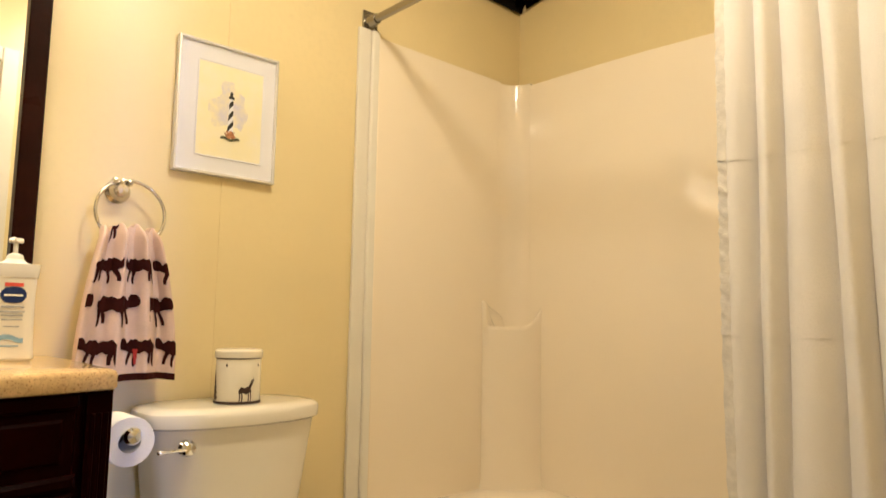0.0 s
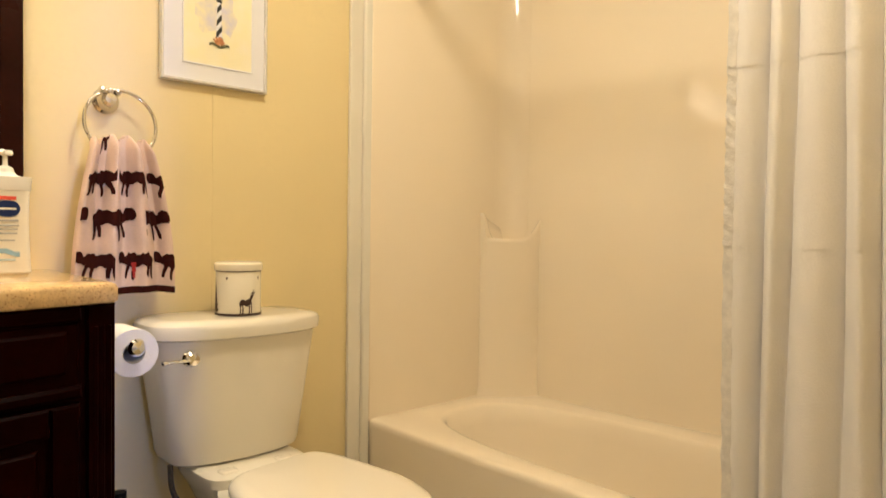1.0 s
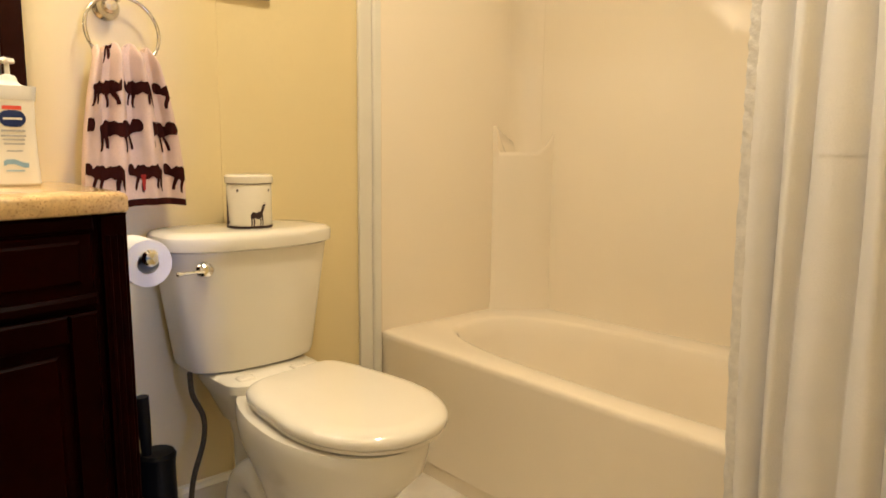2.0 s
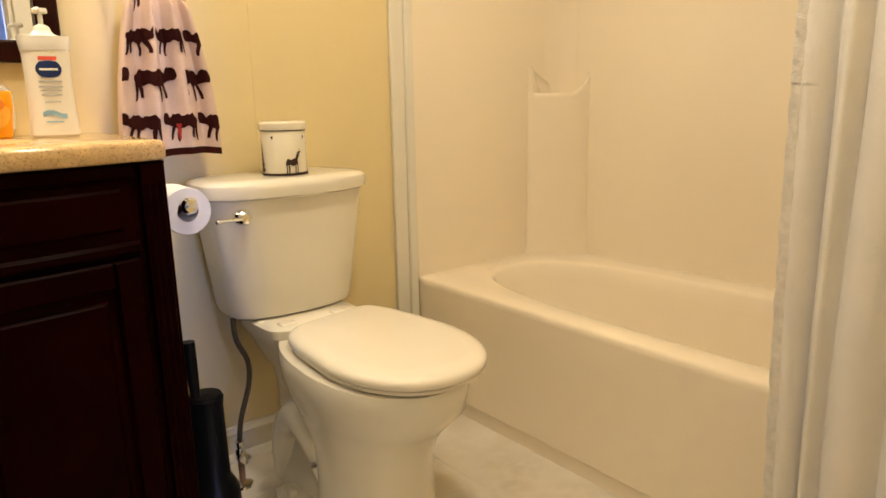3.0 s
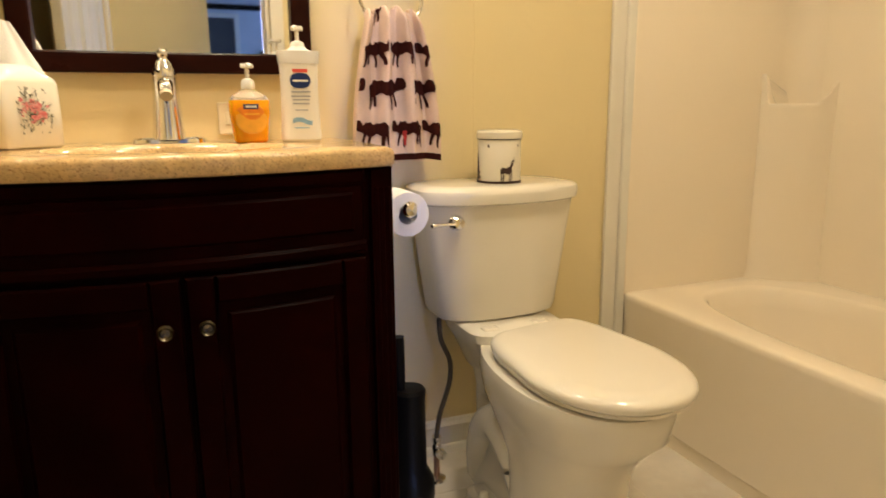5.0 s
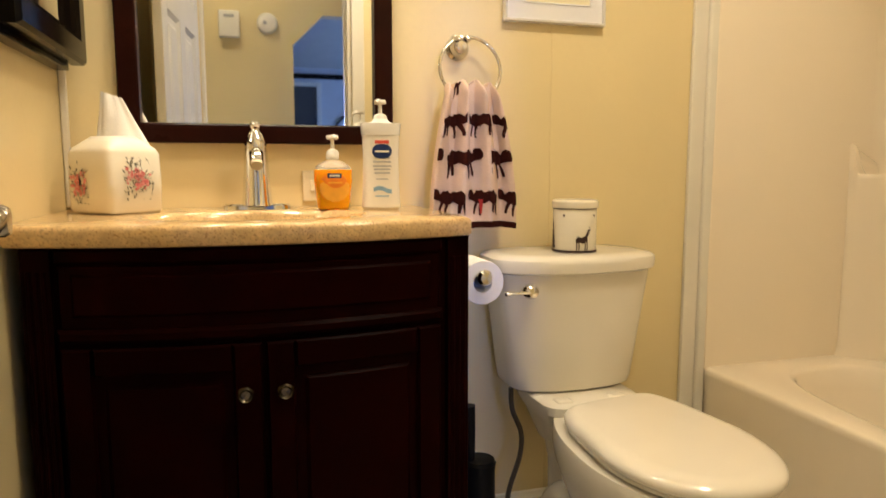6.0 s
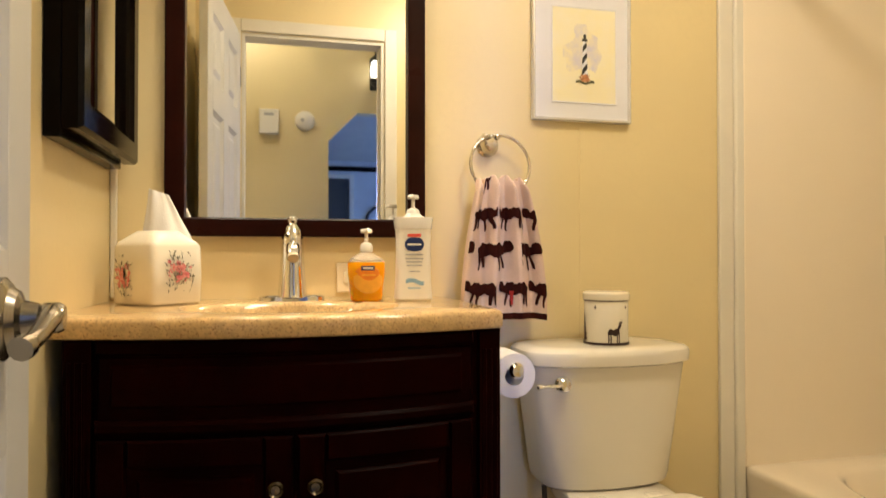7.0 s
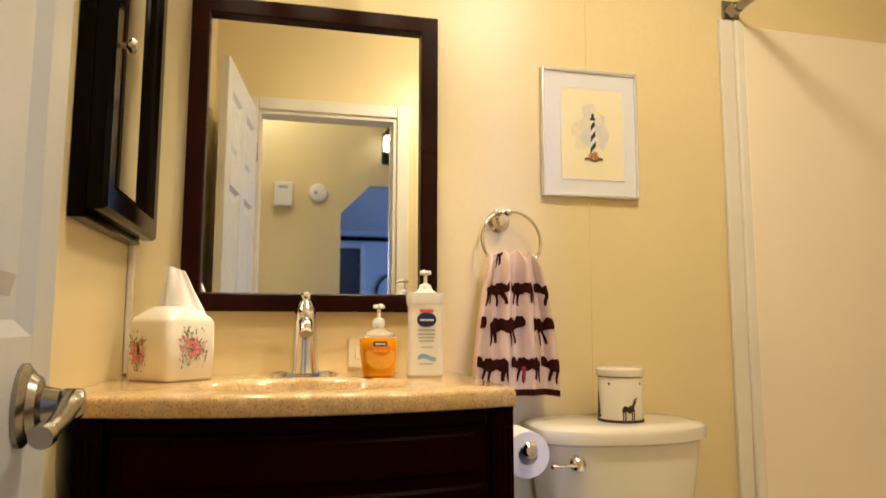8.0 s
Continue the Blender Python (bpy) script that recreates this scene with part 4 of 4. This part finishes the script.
part("label_swoosh", stamp(f, lambda a, b: (a - 0.46) ** 2 * 4.2 + (b - 0.5) ** 2 * 4 < 0.95 and b > 0.75 - 0.5 * math.sin(3 * a), -0.80, 0.78, 0.036, 0.078, 40, 30), LABEL_ORANGE, soap)
f = front_patch(0.0385, 0.0228, 3, 0.0023)
part("label_badge", stamp(f, lambda a, b: True, -0.42, 0.36, 0.068, 0.078, 16, 4), NAVY, soap)
f = front_patch(0.0385, 0.0228, 3, 0.0030)
part("label_bar", stamp(f, lambda a, b: True, -0.32, 0.26, 0.071, 0.075, 42, 3), PLASTIC_WHITE, soap)
part("label_bar", stamp(f, lambda a, b: True, -0.40, 0.40, 0.056, 0.060, 42, 3), LABEL_YELLOW, soap)

lot = thing("lotion_bottle", "white plastic pump bottle of hand lotion", "lotion bottle", (0.662, -0.150, CT + 0.001), -4)
part("bottle", loft(bottle_loops([(0, 0.038, 0.021, 4), (0.004, 0.0425, 0.024, 4), (0.06, 0.0395, 0.024, 4), (0.11, 0.0385, 0.024, 4), (0.155, 0.0395, 0.025, 4), (0.176, 0.0405, 0.0255, 4), (0.184, 0.036, 0.022, 3.5), (0.190, 0.020, 0.017, 2.5), (0.196, 0.015, 0.015, 2)])), PLASTIC_WHITE, lot)
part("bottle_collar", loft(bottle_loops([(0.160, 0.0415, 0.0268, 4), (0.186, 0.0440, 0.0285, 4), (0.1865, 0.0428, 0.0272, 4), (0.1785, 0.0418, 0.0265, 4)]), cap=False), PLASTIC_MILKY, lot, "milky plastic neck tray")
pump(lot, 0.186, PLASTIC_WHITE, (-0.012, -0.024), 1.1)
W2 = 0.0385
f = front_patch(W2, 0.0242, 4, 0.0016)
part("label_bar", stamp(f, lambda a, b: True, -0.40, 0.40, 0.142, 0.149, 12, 2), LABEL_RED, lot)
part("label_badge", stamp(f, lambda a, b: abs(b - 0.5) < 0.46 * (1 - abs(2 * a - 1) ** 3.2) ** 0.5, -0.56, 0.56, 0.109, 0.142, 40, 30), NAVY, lot)
f2 = front_patch(W2, 0.0242, 4, 0.0026)
part("label_bar", stamp(f2, lambda a, b: True, -0.40, 0.40, 0.1232, 0.1272, 48, 3), PLASTIC_WHITE, lot)
for z, h, w in ((0.101, 0.0035, 0.50), (0.092, 0.003, 0.52), (0.085, 0.003, 0.46), (0.077, 0.003, 0.44), (0.064, 0.0025, 0.34)):
    part("label_bar", stamp(f, lambda a, b: True, -w, w, z, z + h, 40, 2), LABEL_GREY, lot)
part("label_swoosh", stamp(f, lambda a, b: abs(b - 0.5 - 0.25 * math.sin(5 * a)) < 0.3, -0.5, 0.55, 0.034, 0.050, 36, 14), LABEL_BLUE, lot)
part("label_bar", stamp(f, lambda a, b: True, -0.40, 0.36, 0.027, 0.0295, 12, 2), LABEL_BLUE, lot)

out = thing("outlet_plate", "ivory plastic outlet plate above the countertop", "outlet plate", (0.560, -0.001, 0.932))
part("plate", box(-0.0575, 0.0575, -0.006, 0, -0.036, 0.036, 0.003), PLATE, out)
for x in (-0.024, 0.024):
    part("socket_face", box(x - 0.0165, x + 0.0165, -0.0085, -0.005, -0.014, 0.014, 0.002), PLATE, out)

# ---- picture ----
PX0, PX1, PZ0, PZ1 = 1.004, 1.282, 1.339, 1.690
pic = thing("framed_picture", "silver-framed lighthouse picture with a wide white mat", "picture", (0, 0, 0))
rect_frame(pic, "frame_bar", PX0, PX1, PZ0, PZ1, [(0.0, 0.002), (0.0, 0.020), (0.002, 0.022), (0.005, 0.022), (0.007, 0.017), (0.007, 0.002)], SILVER_FRAME)
part("mat_board", box(PX0 + 0.006, PX1 - 0.006, -0.013, -0.003, PZ0 + 0.006, PZ1 - 0.006), MAT_BOARD, pic, smooth=False)
pw, ph = PX1 - PX0, PZ1 - PZ0
AX, BX, AZ, BZ = PX0 + 0.20 * pw, PX0 + 0.845 * pw, PZ0 + 0.145 * ph, PZ0 + 0.85 * ph
rect_frame(pic, "mat_bevel", AX - 0.003, BX + 0.003, AZ - 0.003, BZ + 0.003, [(0.0, 0.0125), (0.0, 0.0155), (0.003, 0.0142), (0.003, 0.0125)], MAT_BOARD)
part("print_sheet", box(AX, BX, -0.0140, -0.0131, AZ, BZ), ART_YELLOW, pic, smooth=False)


def flat(lift):
    return lambda x, z: Vector((x, -lift, z))


lx = PX0 + 0.525 * pw
lz0, lz1 = PZ0 + 0.30 * ph, PZ0 + 0.66 * ph


def wash(a, b):
    return (a - 0.5) ** 2 + (b - 0.5) ** 2 * 1.1 < 0.2 + 0.07 * math.sin(9 * a + 4 * b) + 0.05 * math.sin(17 * b - 6 * a)


part("colour_wash", stamp(flat(0.0144), wash, lx - 0.062, lx + 0.056, lz0 + 0.012, lz1 + 0.026, 50, 56), ART_LILAC, pic)
part("tower", stamp(flat(0.0148), lambda a, b: abs(a - 0.5) < 0.42 - 0.16 * b, lx - 0.010, lx + 0.010, lz0 + 0.012, lz1 - 0.02, 24, 60), MAT_BOARD, pic)
part("tower_stripe", stamp(flat(0.0152), lambda a, b: abs(a - 0.5) < 0.42 - 0.16 * b and (b * 3.2 - a * 0.9) % 1 < 0.52, lx - 0.010, lx + 0.010, lz0 + 0.012, lz1 - 0.02, 24, 80), ART_BLACK, pic)
part("lantern_room", stamp(flat(0.0152), lambda a, b: abs(a - 0.5) < 0.26 if b > 0.35 and b < 0.8 else (abs(a - 0.5) < 0.48 if b <= 0.35 else abs(a - 0.5) < 1.3 * (1 - b)), lx - 0.008, lx + 0.008, lz1 - 0.02, lz1, 20, 24), ART_BLACK, pic)
part("keeper_house", stamp(flat(0.0156), lambda a, b: (a - 0.5) ** 2 * 3.4 + (b - 0.45) ** 2 * 3.2 < 0.5 + 0.3 * math.sin(20 * a) * math.sin(14 * b), lx - 0.018, lx + 0.018, lz0 - 0.004, lz0 + 0.024, 36, 26), ART_RED, pic)
part("ground_wash", stamp(flat(0.0160), lambda a, b: abs(b - 0.4 - 0.2 * math.sin(9 * a)) < 0.22, lx - 0.026, lx + 0.027, lz0 - 0.008, lz0 + 0.006, 36, 12), LEAF_PRINT, pic)

# ---- towel ring and towel ----
RX, RZ, RR = 0.904, 1.212, 0.077
ring = thing("towel_ring", "chrome towel ring on the wall", "towel ring", (RX, 0, RZ))
mount = part("mount", lathe([(0, -0.001), (0.029, -0.001), (0.029, -0.006), (0.024, -0.012), (0.019, -0.018), (0.016, -0.030), (0.017, -0.040), (0.012, -0.046), (0, -0.047)], 32, "y", (-0.020, 0, 0.054)), SATIN, ring)
for k in range(3):
    part("mount_bead", lathe([(0, -0.011), (0.006, -0.009), (0.0085, 0), (0.006, 0.009), (0, 0.011)], 14, "y", (-0.036 + 0.016 * k, -0.036, 0.072)), SATIN, mount)
part("ring", tube([(RR * math.cos(2 * math.pi * k / 64), -0.036 - 0.026 * (1 - math.sin(2 * math.pi * k / 64)) / 2, RR * math.sin(2 * math.pi * k / 64)) for k in range(64)], 0.0042, 12, closed=True), SATIN, ring)

towel = thing("hand_towel", "tan terry hand towel with dark brown printed figures", "towel", (0, 0, 0))


def towel_f(lift):
    def f(u, v):
        """u across from 0 to 1, v from the ring down."""
        k = min(1.0, v / 0.9)
        spread = 1 - (1 - k) ** 1.7
        x0 = 0.838 + (0.797 - 0.838) * spread
        x1 = 0.957 + (1.010 - 0.957) * spread
        uu = u + 0.018 * math.sin(2 * math.pi * u * 3) * (1 - v)
        z = 1.168 - 0.338 * v + 0.008 * math.sin(math.pi * u) * (1 - v) + 0.010 * (0.5 - u) * v - 0.004 * math.sin(6 * u) * v
        z += 0.0065 * (1 - v) ** 6 * math.cos(2 * math.pi * (3.1 * u + 0.12)) + 0.004 * (1 - v) ** 8 * math.sin(2 * math.pi * 6.7 * u)
        fold = 0.024 * (1 - 0.76 * v) * math.sin(2 * math.pi * (3.1 * u + 0.12)) + 0.006 * (1 - 0.5 * v) * math.sin(2 * math.pi * 5.3 * u + 2)
        ridge = 0.016 * math.exp(-((u - 0.66) / 0.05) ** 2) * (0.5 + 0.5 * v)
        y = -0.078 - fold - ridge - 0.010 * v
        if v < 0.08:
            y += 0.022 * (1 - v / 0.08) ** 2
        return Vector((x0 + (x1 - x0) * uu, min(y, -0.071) - lift, z))
    return f


tf = towel_f(0.0)
cloth = part("cloth", sheet(tf, 100, 90, back=lambda u, v: tf(u, v) + Vector((0, 0.030 if v > 0.05 else 0.034, 0))), TOWEL, towel, angle=75)
part("border_band", stamp(towel_f(0.0018), lambda a, b: True, 0.0, 1.0, 0.955, 1.0, 100, 5), TOWEL_DARK, cloth)


def figure(flip):
    """A plain printed motif: a ragged oblong with thin uneven bars under it and a small blot at one end."""
    def inside(a, b):
        a = 1 - a if flip else a
        b = 1 - b
        wob = 0.035 * math.sin(17 * a + 5 * b) + 0.02 * math.sin(41 * a)
        if abs((a - 0.42) / 0.40) ** 2.8 + abs((b - 0.64 - wob) / 0.21) ** 2.4 < 1:
            return True
        if ((a - 0.86) / 0.13) ** 2 + ((b - 0.72) / 0.20) ** 2 < 1 + 5 * wob:
            return True
        for foot, top_, low in ((0.06, 0.14, 0.02), (0.20, 0.22, 0.10), (0.56, 0.52, 0.0), (0.74, 0.66, 0.08)):
            if low < b < 0.6 and abs(a - (foot + (top_ - foot) * b / 0.6 + 0.02 * math.sin(9 * b))) < 0.025 + 0.05 * b:
                return True
        return False
    return inside


tl = towel_f(0.0022)
# rows of the print: top and bottom, then each motif's span across, the visible share of it and its direction
ROWS = ((0.0, 0.10, ((0.12, 0.30, 0.0, 0.45, False),)),
        (0.185, 0.375, ((0.0, 0.36, 0.0, 0.80, False), (0.38, 0.78, 0.0, 1.0, True), (0.83, 1.0, 0.0, 0.40, True))),
        (0.425, 0.655, ((0.0, 0.08, 0.80, 1.0, False), (0.14, 0.62, 0.0, 1.0, False), (0.69, 1.0, 0.25, 1.0, False))),
        (0.710, 0.915, ((0.0, 0.37, 0.10, 0.90, True), (0.41, 0.77, 0.0, 1.0, True), (0.79, 1.0, 0.0, 0.55, True))))
for v0, v1, figs in ROWS:
    for u0, u1, s0, s1, flip in figs:
        fn = figure(flip)
        shown = (lambda fn, s0, s1: lambda a, b: fn(s0 + (s1 - s0) * a, b))(fn, s0, s1)
        if v0 == 0.0:
            shown = (lambda fn: lambda a, b: fn(a * 0.3, 0.45 + 0.55 * b))(fn)
        part("printed_figure", stamp(tl, shown, u0, u1, v0, v1, int(150 * (u1 - u0)) + 6, 56), TOWEL_DARK, cloth)
part("red_patch", stamp(towel_f(0.0032), lambda a, b: abs(a - 0.5) < 0.5 - 0.3 * b, 0.555, 0.60, 0.80, 0.90, 8, 16), RED_PRINT, cloth, "small red printed patch")

# ---- canister on the tank ----
can = thing("canister", "cream tin canister printed with dark brown figures", "canister", (1.151, -0.128, 0.771))
CR = 0.053
part("tin", lathe([(0, 0.0), (CR - 0.001, 0.0), (CR, 0.002), (CR, 0.106), (CR - 0.001, 0.108), (0, 0.108)], 64), CERAMIC, can, angle=30)
part("lid", lathe([(0, 0.107), (CR + 0.0030, 0.107), (CR + 0.0036, 0.109), (CR + 0.0036, 0.122), (CR, 0.126), (CR - 0.006, 0.1275), (0, 0.127)], 64), CERAMIC, can, angle=30)
part("bottom_band", lathe([(CR + 0.0002, 0.0005), (CR + 0.0022, 0.001), (CR + 0.0022, 0.005), (CR + 0.0002, 0.0055)], 64), INK_BROWN, can)
# solid dark ring under the lid, painted in for the shade of its gap
part("lid_gap_shade", lathe([(CR + 0.0002, 0.1045), (CR + 0.0008, 0.105), (CR + 0.0008, 0.1068), (CR + 0.0002, 0.1069)], 64), INK_BROWN, can)
VA = math.atan2(-1.50, -0.76)


def can_f(a, z):
    return Vector(((CR + 0.0009) * math.cos(VA + a), (CR + 0.0009) * math.sin(VA + a), z))


def standing(a, b):
    """A plain printed motif: a small oblong on thin bars with a slanting stroke and specks over one end."""
    wob = 0.03 * math.sin(19 * a + 7 * b)
    if abs((a - 0.40) / 0.34) ** 2.6 + abs((b - 0.47 - wob) / 0.13) ** 2.2 < 1:
        return True
    if 0.45 < b < 0.80 and abs(a - 0.52 - 0.62 * (b - 0.40)) < 0.085:
        return True
    if 0.80 < b < 1.0 and abs(a - 0.78 - 0.12 * math.sin(22 * b)) < 0.07 * (1 + math.sin(30 * b + 9 * a)):
        return True
    return b < 0.42 and any(abs(a - c - 0.03 * math.sin(8 * b)) < 0.03 for c in (0.10, 0.22, 0.56, 0.68))


part("printed_figure", stamp(can_f, standing, 0.0, 0.86, 0.004, 0.062, 60, 60), INK_BROWN, can)
part("printed_figure", stamp(can_f, lambda a, b: abs(a - 0.5) < 0.46 * (1 - b) * (0.55 + 0.45 * math.sin(18 * b) ** 2) + 0.02, -1.55, -0.95, 0.008, 0.078, 30, 40), INK_BROWN, can)
for a0 in (-0.55, 0.95, -2.3, 2.1):
    part("printed_dot", stamp(can_f, lambda a, b: (a - 0.5) ** 2 + (b - 0.5) ** 2 < 0.22, a0, a0 + 0.10, 0.086, 0.094, 10, 12), INK_BROWN, can)

# ---- toilet paper ----
tp = thing("toilet_paper_holder", "chrome toilet paper holder on the vanity side", "paper holder", (0.848, 0, 0.746))
part("wall_plate", lathe([(0, -0.061), (0.022, -0.061), (0.022, -0.055), (0.015, -0.050), (0, -0.050)], 24, "x", (-0.0095, -0.185, 0)), CHROME, tp)
part("arm", tube(spline([(-0.065, -0.185, 0), (-0.012, -0.186, 0), (0, -0.20, 0), (0, -0.25, 0), (0, -0.312, 0)], 6), 0.007, 12), CHROME, tp)
part("end_knob", lathe([(0, -0.308), (0.010, -0.308), (0.0155, -0.314), (0.017, -0.322), (0.012, -0.330), (0, -0.332)], 24, "y"), CHROME, tp)
roll = thing("toilet_roll", "white toilet paper roll on its chrome holder", "toilet paper", (0.848, -0.208, 0.7332))
part("roll", lathe([(0.021, 0.0), (0.0465, 0.0), (0.0475, -0.003), (0.0475, -0.096), (0.0465, -0.099), (0.021, -0.099), (0.020, -0.05), (0.021, 0.0)], 48, "y"), PAPER, roll, angle=30)

# ---- hall and living room, seen in the mirror ----
chime = thing("door_chime", "white plastic door chime box on the hall wall", "door chime", (0.312, HY1, 1.802))
part("cover", box(-0.058, 0.058, 0.001, 0.040, -0.075, 0.075, 0.008), PLASTIC_WHITE, chime)
part("grille_slot", box(-0.028, 0.028, 0.039, 0.042, 0.035, 0.050, 0.001), LABEL_GREY, chime)
det = thing("smoke_detector", "round white smoke detector on the hall wall", "smoke detector", (0.526, HY1, 1.819))
part("housing", lathe([(0, 0.001), (0.060, 0.001), (0.060, 0.012), (0.052, 0.026), (0.034, 0.034), (0, 0.036)], 32, "y"), PLASTIC_WHITE, det)
part("button", lathe([(0, 0.035), (0.012, 0.035), (0.011, 0.039), (0, 0.039)], 20, "y", (-0.015, 0, 0)), LABEL_GREY, det)
lan = thing("wall_lantern", "black iron wall lantern with a lit glass", "wall lantern", (0.955, HY1, 2.13))
part("back_plate", box(-0.03, 0.03, 0.001, 0.012, -0.10, 0.10, 0.004), IRON, lan)
part("arm", tube(spline([(0, 0.01, -0.05), (0, 0.05, -0.09), (0, 0.09, -0.08)], 6), 0.006, 8), IRON, lan)
part("cage_base", lathe([(0, -0.125), (0.006, -0.12), (0.012, -0.10), (0.036, -0.075), (0.040, -0.05), (0, -0.05)], 20, "z", (0, 0.09, 0)), IRON, lan)
part("glass", lathe([(0, -0.049), (0.030, -0.048), (0.036, 0.0), (0.030, 0.058), (0, 0.06)], 24, "z", (0, 0.09, 0)), LANTERN_GLASS, lan, "lit clear glass")
part("cage_top", lathe([(0, 0.061), (0.042, 0.061), (0.036, 0.075), (0.012, 0.10), (0.008, 0.125), (0, 0.13)], 20, "z", (0, 0.09, 0)), IRON, lan)
for k in range(4):
    a = math.pi / 4 + k * math.pi / 2
    part("cage_bar", tube([(0.039 * math.cos(a), 0.09 + 0.039 * math.sin(a), -0.05), (0.039 * math.cos(a), 0.09 + 0.039 * math.sin(a), 0.062)], 0.003, 6), IRON, lan)

pd = thing("door_2", "dark glazed door in a pale frame on the far wall", "door", (1.165, -7.2, 0), kind="structure")
part("door_pane", box(-0.30, 0.105, 0.004, 0.020, 0.05, 2.00, 0.003), DARK_GLASS, pd, "dark glass")
part("door_frame", box(0.108, 0.165, 0.004, 0.035, 0.0, 2.055, 0.004), WHITE_TRIM, pd)
part("door_frame", box(-0.36, -0.303, 0.004, 0.035, 0.0, 2.055, 0.004), WHITE_TRIM, pd)
part("door_head", box(-0.302, 0.107, 0.004, 0.035, 2.003, 2.055, 0.004), WHITE_TRIM, pd)
hoop = thing("wall_hoop", "round black metal hoop hanging on the far wall", "wall decor", (1.74, -7.18, 1.42))
part("hoop", tube([(0.25 * math.cos(2 * math.pi * k / 48), 0, 0.25 * math.sin(2 * math.pi * k / 48)) for k in range(48)], 0.018, 10, closed=True), IRON, hoop)
wd = thing("window_1", "wide living room window letting in daylight", "window", (4.55, (WA + WB) / 2, (WZ0 + WZ1) / 2), kind="structure")
ww, wh = (WB - WA) / 2 - 0.004, (WZ1 - WZ0) / 2 - 0.004
for y0, y1, z0, z1 in ((-ww, ww, -wh, -wh + 0.05), (-ww, ww, wh - 0.05, wh), (-ww, -ww + 0.05, -wh + 0.051, wh - 0.051), (ww - 0.05, ww, -wh + 0.051, wh - 0.051), (-0.025, 0.025, -wh + 0.051, wh - 0.051)):
    part("window_frame", box(-0.03, 0.03, y0, y1, z0, z1, 0.003), WHITE_TRIM, wd)

fw = thing("window_2", "bright living room window beside the glazed door", "window", (FWX, -7.25, (FWZ0 + FWZ1) / 2), kind="structure")
fh = (FWZ1 - FWZ0) / 2 - 0.003
for x0, x1, z0, z1 in ((-0.577, 0.577, -fh, -fh + 0.03), (-0.577, 0.577, fh - 0.03, fh), (-0.577, -0.547, -fh + 0.031, fh - 0.031), (0.547, 0.577, -fh + 0.031, fh - 0.031)):
    part("window_frame", box(x0, x1, -0.03, 0.03, z0, z1, 0.003), WHITE_TRIM, fw)

# ---- bathroom floor: vinyl tiles with recessed joints ----
fl = plain("floor", box(0.0, 1.66, -1.705, -0.001, -0.011, -0.0012), FLOOR_JOINT, "cream stone-patterned vinyl tile floor", "floor")
TS = 0.305
for i in range(6):
    for j in range(6):
        x, y = -0.10 + TS * i, 0.10 - TS * j
        x0, x1 = max(0.001, x + 0.0004), min(1.655, x + TS - 0.0004)
        y0, y1 = max(-1.70, y - TS + 0.0004), min(-0.0015, y - 0.0004)
        if x1 - x0 > 0.02 and y1 - y0 > 0.02:
            part("tile", box(x0, x1, y0, y1, -0.0011, 0.0, 0.0003, 1), FLOOR_TILE, fl)
